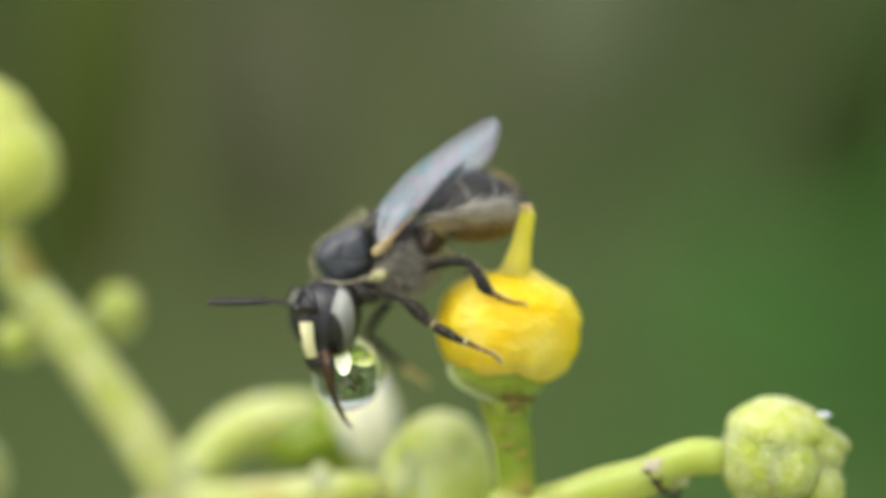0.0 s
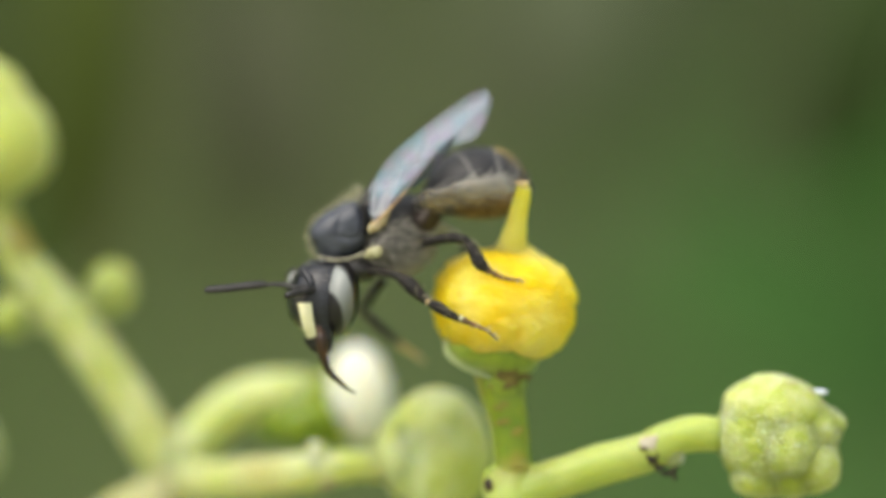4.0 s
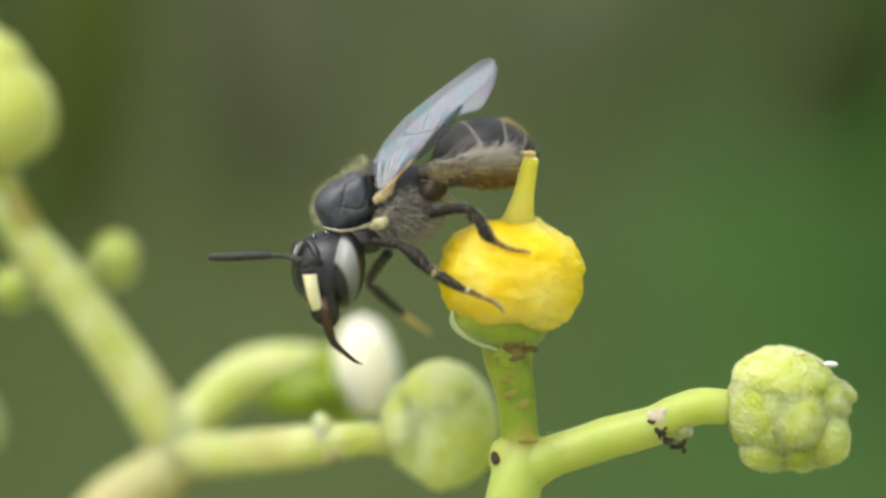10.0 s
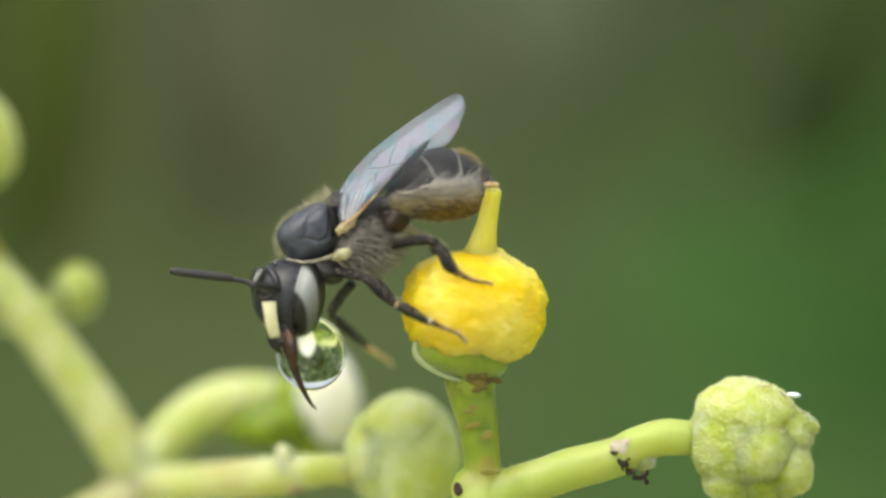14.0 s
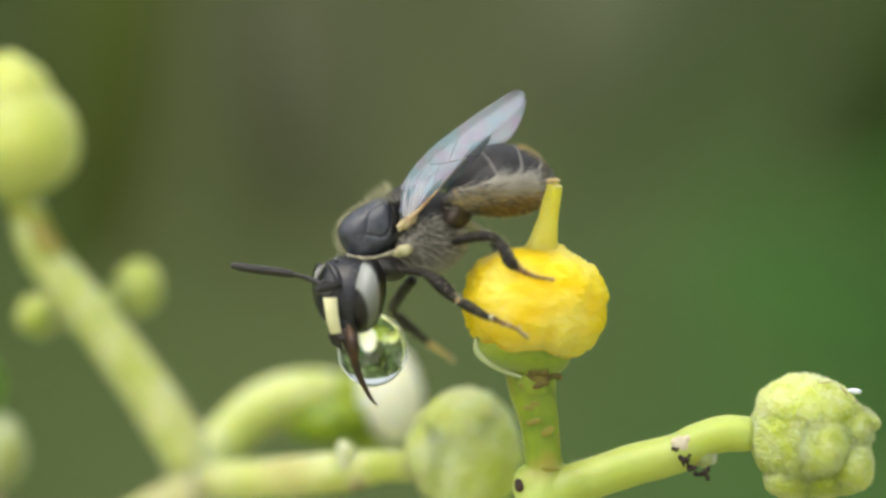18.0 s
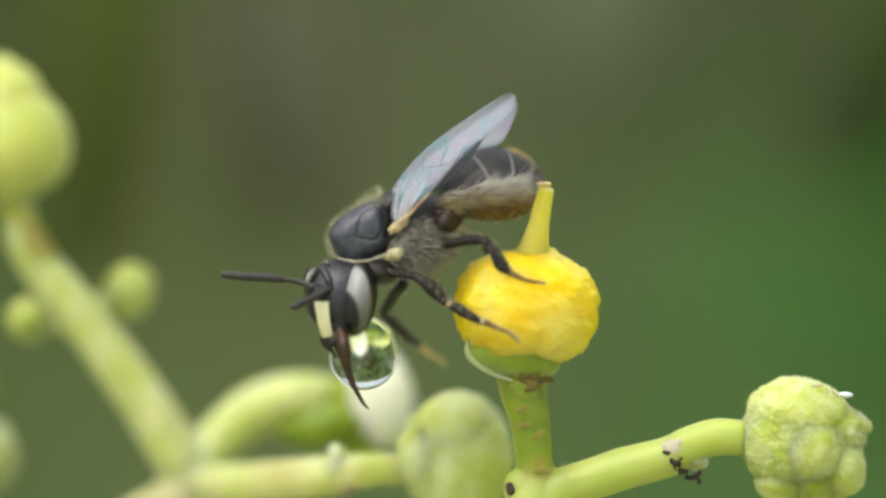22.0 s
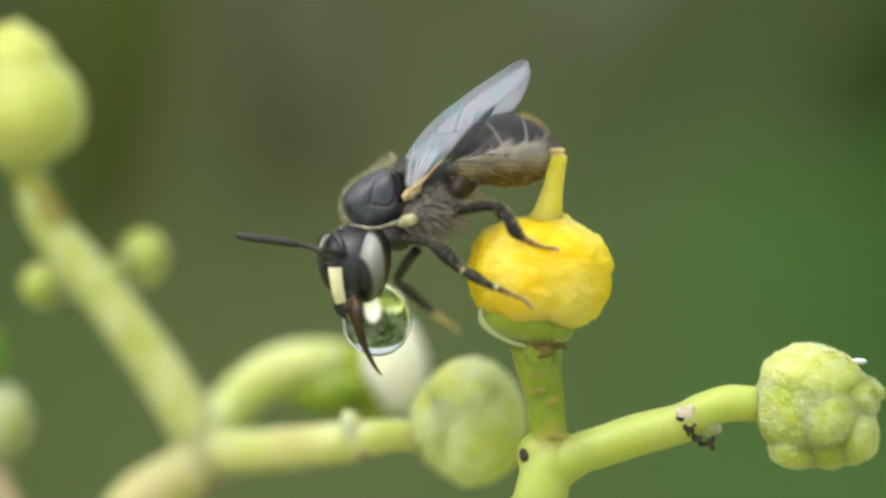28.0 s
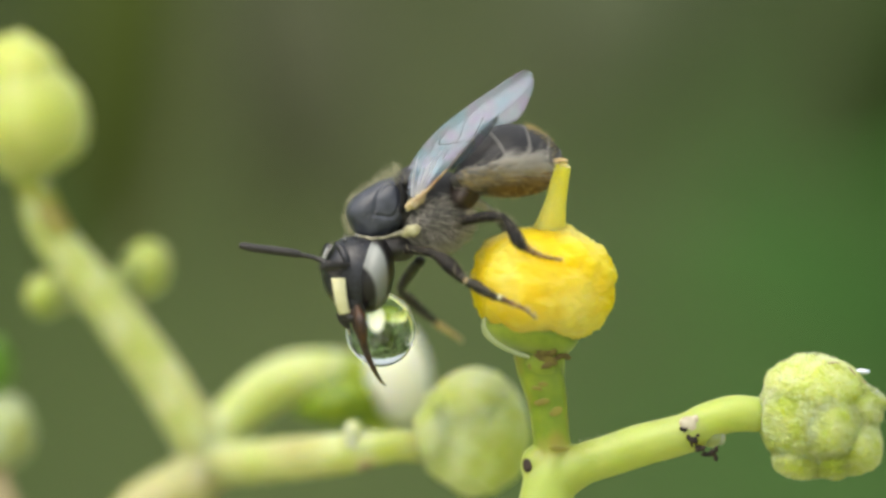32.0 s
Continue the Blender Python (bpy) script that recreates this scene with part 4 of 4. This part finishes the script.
    part("palp", tube([(606, 606, -94, 4), (610, 632, -98, 3.4), (616, 656, -92, 2.2), (622, 680, -84, 1.0)], 8, 6), M_RUST, p, "amber palp")
    part("palp", tube([(586, 604, -86, 4), (588, 618, -84, 3.2), (594, 634, -80, 1.6)], 8, 6), M_CUTDULL, p)
    return head, a, b, p, tip


def build_thorax():
    th = part("thorax", joined(blob(724, 404, 6, 84, 52, 72, 22, 40), blob(738, 432, -12, 60, 52, 66, 10, 36)), M_CUTDULL, bee, "hairy black thorax")
    c, sn = math.cos(radians(32)), math.sin(radians(32))
    corners = [(634, 424), (640, 390), (652, 372), (670, 367), (679, 382), (678, 410), (666, 428)]
    facet = [tuple(q) for q in spline(corners + corners[:1], 4)[:-1]]

    def plate(p):
        k = (abs(p.x) ** 3.1 + abs(p.y) ** 3.1 + abs(p.z) ** 3.1) ** (-1 / 3.1)
        k += 0.02 * noise.noise(p * 2.5) + 0.004 * noise.noise(p * 9)
        if p.y < 0.2:
            u, v = (p.x * c * 62 - p.z * sn * 46) * k + 647, 415 - (p.x * sn * 62 + p.z * c * 46) * k
            near, inside = 99.0, False
            for (ax, ay), (bx, by) in zip(facet, facet[1:] + facet[:1]):
                t = min(1, max(0, ((u - ax) * (bx - ax) + (v - ay) * (by - ay)) / ((bx - ax) ** 2 + (by - ay) ** 2)))
                near = min(near, math.hypot(u - ax - t * (bx - ax), v - ay - t * (by - ay)))
                if (ay > v) != (by > v) and u < ax + (v - ay) * (bx - ax) / (by - ay):
                    inside = not inside
            k -= 0.045 * math.exp(-(near / 3.0) ** 2)
            k += 0.012 * min(1, near / 14) if inside else 0.0
        return k
    scut = blob(647, 415, 0, 62, 46, 60, 32, 150, shape=plate)
    part("scutum", scut, M_PLATE, th, "smooth shining black back plate")
    part("scutum_hair", fur(coat(647, 415, -4, 64, 48, 62, 300, 7, (-0.6, 0.3, 0), lambda p: p.y < 0.2, 32, 15, 0.4), 0.2), M_HAIR_DARK, th, "sparse short hair")
    part("scutellum", blob(694, 364, -4, 40, 24, 50, 30, 32, 0.05), M_CUTDULL, th)
    # raised tube in near-black, not a modelled hollow
    part("dark_crescent", tube([(676, 368, -54, 3), (684, 382, -62, 6), (686, 400, -64, 7), (682, 420, -64, 4)], 12, 6), M_CRESCENT, th, "black crescent before the wing")
    part("neck", blob(668, 482, -20, 40, 24, 44, -8, 28, 0.05), M_CUTDULL, th)
    part("collar", tube([(598, 459, -44, 2), (618, 464, -56, 2.6), (634, 466, -62, 3.4), (652, 464, -68, 2.8), (668, 460, -72, 3.6), (684, 455, -75, 4)], 12, 8, 0.5, 900), M_COLLAR, th, "grey cream collar")
    part("shoulder_lobe", tube([(682, 460, -73, 3), (690, 456, -74, 8), (699, 452, -74, 11.5), (708, 450, -73, 10), (714, 450, -70, 5)], 16, 6, 0.35, 700), M_LOBE, th, "round cream shoulder lobe")
    part("tegula", joined(blob(701, 406, -73, 14, 9, 9, 35, 36, 0.6, 900), blob(712, 399, -74, 13, 9, 8, 55, 36, 0.6, 900), blob(720, 388, -74, 9, 7, 6, 50, 28, 0.6, 900)), M_TEGULA, th, "cream and amber wing cover")
    part("hip", blob(790, 388, -32, 26, 42, 40, -22, 40, 0.3, 250), M_HIP, th, "shining dark brown hip")
    part("back_hair", fur(coat(644, 418, -4, 62, 48, 66, 550, 14, (-0.5, -0.1, 0), lambda p: p.y > -0.25 and (p.z > 0.45 or p.x < -0.6), 30, 11), 0.24),
         M_FRINGE, th, "pale fringe of hair")
    part("back_hair", fur(coat(694, 380, 6, 56, 34, 66, 260, 30, (-0.35, -0.5, 0), lambda p: p.z > 0.35 and p.x < 0.1, 28, 12), 0.26), M_FRINGE, th)
    part("side_hair", fur(coat(738, 432, -12, 62, 54, 66, 1900, 20, (1.5, 0.35, -0.05), lambda p: p.y < 0.35 and p.z < 0.9, 10, 13, 0.09), 0.32), M_HAIR_DARK, th, "grey felt of hair")
    part("side_hair", fur(coat(738, 432, -12, 62, 54, 66, 1500, 22, (1.5, 0.4, -0.05), lambda p: p.y < 0.35 and p.z < 0.9, 10, 14, 0.11), 0.3), M_HAIR_WHITE, th)
    return th


def build_abdomen():
    base = at(800, 372, 0)
    core = [(792, 373, 0, 28), (826, 345, 6, 51), (862, 327, 18, 60), (896, 325, 30, 56), (926, 333, 40, 46), (948, 348, 46, 29), (957, 362, 48, 10)]
    ab = part("abdomen", tube(core, 36, 8, 0.01, 120), M_CUTICLE, bee, "black ringed abdomen with golden underside", base)
    rows = spline(core, 8)
    n = len(rows)
    for a, b in ((3, 15), (14, 24), (23, 32), (31, 38), (37, 43)):
        seg = [rows[i] for i in range(a, min(b, n))]
        pts = [(r[0], r[1], r[2], r[3] + 0.5 + 2.0 * k / (len(seg) - 1)) for k, r in enumerate(seg)]
        t = part("tergite", tube(pts, 36, 2), M_TERGITE, ab)
        r, q = seg[-1], seg[-2]
        part("band", tube([(*(q[:3] * 1.1 - r[:3] * 0.1), q[3] + 2.8), (*r[:3], r[3] + 3.4)], 48, 2), M_BAND, t, "pale hair band")
    part("underside", blob(878, 363, 12, 72, 31, 56, 3, 32, 0.06, 200), M_BELLY, ab, "golden brown underside")
    part("belly_hair", fur(coat(878, 363, 2, 72, 31, 56, 260, 8, (1.0, 0.3, 0), lambda p: p.z < 0.2, 3, 21), 0.35), M_HAIR_GOLD, ab, "golden belly hair")
    part("edge_hair", fur(coat(890, 333, 30, 62, 62, 56, 900, 15, (0.5, -0.1, 0), lambda p: p.x > 0.1 and p.z > -0.2 and p.y > -0.5, 0, 22), 0.3), M_HAIR_GOLD, ab)
    return ab


def build_wings():
    root = at(706, 396, -66)

    def bend(s, k):
        return 6 * math.sin(math.pi * k)
    far = part("forewing", sheet([[(704, 386, -20), (770, 322, 6), (840, 272, 20), (885, 258, 26), (908, 222, 30), (918, 186, 30)], [(690, 350, 10), (740, 300, 30), (800, 250, 42), (860, 206, 48), (892, 186, 46), (910, 178, 40)]], bend, 0.7), M_WING, bee, "clear folded far wing", root)
    nearw = part("forewing", sheet([[(712, 398, -72), (742, 368, -70), (790, 312, -66), (838, 262, -62), (874, 232, -58), (907, 198, -52), (915, 174, -48)], [(690, 372, -50), (698, 334, -34), (742, 278, -30), (795, 235, -30), (850, 197, -34), (888, 173, -40), (905, 167, -44)]], bend, 0.7), M_WING, bee, "clear iridescent forewing", root)
    hind = part("hindwing", sheet([[(770, 346, -58), (800, 322, -57), (826, 294, -56), (846, 268, -54), (856, 250, -52)], [(768, 342, -60), (792, 306, -60), (812, 280, -58), (834, 257, -56), (854, 248, -54)]], lambda s, k: 0, 0.7, 4), M_SMOKE, bee, "smoky folded hindwing", root)
    for pts in ([(712, 398, -74, 5), (742, 368, -73, 3), (790, 312, -69, 2.0), (812, 288, -67, 1.3)],
                [(720, 388, -74, 1.6), (748, 345, -72, 1.3), (765, 300, -66, 0.8)],
                [(702, 390, -70, 1.6), (716, 345, -62, 1.1), (745, 288, -50, 0.7)],
                [(748, 300, -60, 1.1), (775, 297, -64, 1.1), (806, 290, -68, 1.1)],
                [(748, 300, -60, 1.1), (758, 275, -52, 1.0), (768, 262, -44, 0.8)],
                [(780, 298, -66, 1.1), (790, 270, -60, 1.0), (802, 240, -48, 0.8)],
                [(806, 292, -68, 1.2), (822, 262, -62, 1.0), (828, 250, -58, 0.8)]):
        part("vein", tube([(*q[:3], q[3] * 0.75) for q in pts], 6, 5), M_VEIN, nearw, "brown vein")
    part("wing_root", tube([(708, 399, -79, 2.6), (718, 390, -80, 3.4), (732, 376, -78, 2.8), (762, 344, -73, 1.5)], 10, 5), M_ROOT, nearw, "amber wing root")
    fold = sheet([[(707, 400, -79), (724, 378, -79), (746, 348, -77), (764, 318, -75)], [(694, 388, -74), (698, 352, -68), (722, 326, -64), (762, 316, -75)]], bend, 0.7)
    part("wing_fold", fold, M_WING_BASE, nearw, "whitish folded wing base")
    rng = random.Random(12)
    for k in range(7):
        a, b = rng.uniform(-3, 3), rng.uniform(-10, 10)
        part("pale_vein", tube([(700 + 2.6 * k, 392 - k, -81 + k * 0.5, 1.0), (701 + 6 * k + a, 366 - 2 * k + b, -76 + k * 0.3, rng.uniform(1.0, 1.9)), (704 + 9.5 * k + a, 334 - 3 * k + b, -60 - k * 0.8, 0.4)], 8, 6, 0.3, 500, 0.3), M_CREASE, nearw, "pale crease of the wing base")
    return far, nearw, hind


def leg(name, pts, joints, mats, label, hair=0, lean=(0.5, 0.5, 0), seed=1):
    """A leg in femur, tibia and tarsus; joints are the indices at which the pieces meet."""
    cuts = [0, *joints, len(pts) - 1]
    whole = None
    for i, piece in enumerate(("femur", "tibia", "tarsus")):
        seg = pts[cuts[i]:cuts[i + 1] + 1]
        seg = [(*q[:3], q[3] * (0.76 if piece == "tarsus" else 0.80)) for q in seg]
        if piece == "tarsus":
            fine = spline(seg, 8)
            seg = [(*q[:3], q[3] * (1 + 0.22 * math.sin(k * 1.4))) for k, q in enumerate(fine)]
        bm = tube(seg, 12, 2 if piece == "tarsus" else 6, 0.06, 600)
        if whole is None:
            whole = part(name, bm, mats[i], bee, label)
        else:
            part(piece, bm, mats[i], whole)
    if hair:
        part("leg_hair", fur(brush(pts, hair * 4, 11, lean, seed, 0.45), 0.3), M_HAIR, whole)
    return whole


def build_legs():
    fore = leg("foreleg", [(688, 484, -50, 12), (716, 487, -64, 11), (742, 494, -80, 11), (766, 512, -92, 17), (786, 532, -100, 12), (797, 541, -104, 8), (815, 550, -108, 13), (842, 566, -114, 9), (860, 573, -118, 7), (886, 585, -120, 5), (902, 592, -121, 4), (914, 602, -120, 3.4), (920, 609, -118, 2)], (5, 8), (M_LEG, M_LEG, M_TARSUS), "slender black foreleg resting on the yellow disc", 90, (0.3, -0.6, -0.2), 31)
    part("knee", blob(797, 541, -105, 7.5, 6, 7, -40, 14), M_AMBER, fore, "amber knee")
    part("pale_ring", tube([(854, 570, -117, 5.9), (858, 572.2, -118, 5.7)], 12, 2), M_CREAM, fore, "pale ring")
    mid = leg("midleg", [(776, 436, -50, 13), (805, 432, -70, 11), (832, 427, -88, 12), (856, 428, -98, 11), (868, 434, -102, 9), (878, 450, -106, 14), (890, 472, -110, 15), (903, 484, -110, 8), (922, 494, -109, 6), (940, 500, -107, 4), (956, 502, -103, 3.4), (966, 505, -100, 2.4)], (4, 7), (M_LEG, M_LEG, M_TARSUS), "bent black midleg resting on the yellow disc", 60, (0.3, -0.6, -0.2), 32)
    far = leg("foreleg", [(716, 504, 40, 12), (700, 524, 70, 12), (684, 548, 100, 11), (680, 560, 114, 9), (700, 578, 130, 12), (724, 600, 150, 10), (742, 614, 166, 7), (760, 626, 182, 7), (778, 638, 198, 5), (790, 648, 210, 3)], (3, 6), (M_CUTDULL, M_CUTDULL, M_AMBER), "far foreleg with an amber foot", 40, (0.5, 0.5, 0), 33)
    farm = leg("midleg", [(796, 402, 40, 11), (816, 404, 56, 9), (836, 416, 70, 8), (856, 434, 80, 8), (872, 456, 84, 8), (880, 470, 88, 7), (886, 480, 90, 5), (890, 488, 92, 4), (894, 492, 94, 3)], (3, 6), (M_BACKLIT, M_CUTDULL, M_RUST), "far midleg toned pale for its backlit hair", 60, (0.6, 0.1, 0), 34)
    hp = [(772, 366, -62, 13), (800, 352, -72, 16), (840, 343, -78, 15), (880, 338, -80, 13), (915, 336, -78, 10), (938, 333, -76, 7), (952, 330, -74, 6), (966, 328, -70, 5.5), (976, 329, -66, 4.5)]
    hind = leg("hindleg", hp, (4, 6), (M_CUTDULL, M_CUTDULL, M_AMBER), "hind leg thickly brushed with pale hair, gripping the style")
    part("brush", fur(brush(hp[:5], 110, 62, (0.95, -0.04, -0.05), 41, 0.10), 0.6), M_HAIR_DARK, hind, "long grey hair")
    part("brush", fur(brush(hp[:5], 90, 56, (0.95, -0.12, -0.08), 44, 0.12), 0.5), M_HAIR_WHITE, hind, "long pale hair")
    part("brush", fur(brush(hp[:5], 130, 46, (0.95, 0.26, -0.05), 42, 0.12, 0.1), 0.55), M_HAIR_GOLD, hind, "golden hair")
    part("brush", fur(brush(hp[2:5], 100, 50, (0.95, -0.34, -0.12), 46, 0.22), 0.75), M_HAIR_WHITE, hind, "white tufted hair")
    part("brush", fur(brush(hp[1:5], 230, 44, (0.95, -0.24, -0.1), 43, 0.17, 0.4), 0.6), M_HAIR_WHITE, hind, "whitish hair")
    hf = leg("hindleg", [(800, 376, 30, 16), (850, 356, 60, 16), (900, 348, 66, 12), (935, 342, 50, 8), (956, 336, 20, 6), (966, 330, -20, 5), (972, 328, -48, 4)], (2, 4), (M_CUTDULL, M_CUTDULL, M_AMBER), "far hind leg gripping the style")


head, antenna_a, antenna_b, tongue, tongue_tip = build_head()
build_thorax()
abdomen = build_abdomen()
wings = build_wings()
build_legs()

# ---- the nectar drop ----
DROP = (645, 626, -14)
drop = thing("nectar_drop", at(*DROP), "clear round drop of nectar held at the mouth", "drop")
part("drop_body", blob(*DROP, 62, 65, 60, 0, 64, shape=lambda p: 1 + 0.03 * max(0, -p.z)), M_WATER, drop)

# ---- what moves ----
# seconds and how far the drop is blown out of the mouth
BLOWN = [(0, 1), (0.2, 0.5), (0.4, 0), (0.6, 0), (0.8, 0.85), (1, 1), (1.6, 1), (1.8, 0.92), (2, 0.45), (2.2, 0), (2.4, 0.02), (2.6, 0.85),
         (2.8, 1), (3.5, 1), (3.8, 0.6), (4.0, 0), (4.2, 0), (4.5, 0.9), (4.7, 1), (5.6, 1), (5.8, 0.9), (6, 0.1), (6.2, 0), (6.4, 0.5), (6.6, 0.95), (6.8, 1), (7.4, 1), (7.6, 0.9),
         (7.8, 0.2), (8, 0), (8.2, 0), (8.4, 0.7), (8.6, 1), (9.5, 1), (9.8, 0.2), (10, 0), (10.2, 0.4), (10.4, 0.95), (10.6, 1), (11.4, 1), (11.6, 0.85), (11.8, 0.05), (12, 0),
         (12.2, 0.7), (12.4, 1), (14, 1), (14.2, 0.9), (14.4, 0.05), (14.6, 0), (14.9, 0.8), (15.1, 1), (16.1, 1), (16.4, 0.1), (16.6, 0), (16.8, 0), (17, 0.85), (17.2, 1), (18.5, 1), (18.6, 0.8),
         (18.8, 0.05), (19, 0), (19.2, 0.6), (19.4, 1), (21, 1), (21.2, 0.15), (21.4, 0), (21.6, 0.45), (21.8, 1), (23.5, 1), (23.6, 0.85), (23.8, 0.05), (24, 0), (24.2, 0.65),
         (24.4, 1), (25.8, 1), (26.1, 0.3), (26.3, 0), (26.6, 0.6), (26.8, 1), (28, 1), (28.2, 0.8), (28.4, 0.05), (28.6, 0), (28.8, 0.6), (29, 0.92), (29.2, 1), (29.8, 1),
         (30, 0.75), (30.2, 0.05), (30.4, 0), (30.6, 0.35), (30.8, 0.9), (31, 1), (32, 1)]
# seconds at which the tongue is drawn in
DRAWN = (0.6, 2.4, 4.15, 6.2, 8.2, 10.0, 12.0, 14.6, 16.8, 19.0, 21.4, 24.0, 26.3, 28.6, 30.4)
# seconds and lift of the antenna, degrees
FEEL = [(0, -2), (0.5, -5), (1, -8), (1.5, -2), (2, -2.5), (2.5, -18), (3, -7), (3.5, -4), (5.5, -3), (6, -2), (6.5, -14), (7, -6), (7.5, 0), (8, -4), (8.5, -8), (9, 0), (10, 0), (11, 3), (12, -2),
        (12.5, 1), (13.5, 6), (14, 6), (14.5, 1), (16.5, 1), (17, 2), (18, 7), (18.5, 6), (19, 0), (19.5, 2), (20, 4), (20.5, 7), (21, 5), (21.5, 0), (22, 3), (23, 6), (23.5, 3), (24, -1), (24.5, 4), (25, 8),
        (25.5, 8), (27.5, 6), (28, 7), (28.5, 2), (29, 6), (29.5, 7), (30, 1), (30.5, -1), (31, 3), (31.5, 6), (32, 7)]

# seconds, reach to the left and droop of the other antenna's tip, plan units
FEEL_NEAR = [(0, 38, 2), (1, 55, 12), (2, 55, 12), (3, 52, 8), (5.5, 51, 14), (6, 50, 14), (7, 42, 8), (8, 45, 8), (9, 28, 10), (10, 25, 4), (11, 42, 2), (12, 38, 12), (13, 45, 0), (14, 48, -6),
             (16.5, 50, 12), (17, 50, 14), (18, 45, 10), (19, 48, 18), (19.5, 62, 32), (20, 52, 20), (20.5, 58, 20), (21, 58, 20), (21.5, 68, 30), (22, 70, 34), (22.5, 68, 24), (23, 60, 16), (24, 58, 22),
             (25, 48, 10), (28, 45, -6), (29, 50, -6), (30, 38, -6), (31, 58, 10), (31.5, 52, 6), (32, 50, 4)]


def swing(home, shift, degrees):
    """A pose about a part's pivot: shifted in plan units (right, down, away), turned counterclockwise."""
    s = Vector((shift[0], shift[2], -shift[1])) * U
    return Matrix.Translation(home + s) @ turn(degrees).to_4x4()


def motions():
    hidden, shown = at(606, 536, -28), at(*DROP)
    walk(drop, [(t, Matrix.Translation(hidden.lerp(shown, s))) for t, s in BLOWN])
    homes = {o: o.location.copy() for o in (head, tongue, tongue_tip, abdomen, antenna_a, antenna_b, *wings)}

    def pulse(ob, rest, full):
        """Full pose at each drawing-in, rest between."""
        rows = [(0.0, swing(homes[ob], *rest))]
        for t in DRAWN:
            rows += [(t - 0.45, swing(homes[ob], *rest)), (t - 0.1, swing(homes[ob], *full)), (t + 0.1, swing(homes[ob], *full)), (t + 0.35, swing(homes[ob], *rest))]
        rows = [r for r in rows if r[0] >= 0] + [(32.0, swing(homes[ob], *rest))]
        walk(ob, sorted({r[0]: r for r in rows}.values(), key=lambda r: r[0]))
    pulse(head, ((0, 0, 0), 0), ((3, 3, 0), 3))
    pulse(abdomen, ((0, 0, 0), 0), ((11, -4, 0), -3))
    for w in wings:
        pulse(w, ((0, 0, 0), 0), ((-2, -2, 0), 2))
    pulse(tongue, ((0, 0, 0), 0), ((-6, -8, 8), 2))
    pulse(tongue_tip, ((0, 0, 0), 0), ((0, 0, 0), 20))
    rows = []
    for t, a, b in FEEL_NEAR:
        way = Vector((-a, -math.sqrt(95 ** 2 - a * a - b * b), -b))
        rows.append((t, Matrix.Translation(homes[antenna_b]) @ Vector((0, -1, 0)).rotation_difference(way).to_matrix().to_4x4()))
    walk(antenna_b, rows)
    walk(antenna_a, [(t, swing(homes[antenna_a], (0, 0, 0), -a)) for t, a in FEEL])


motions()
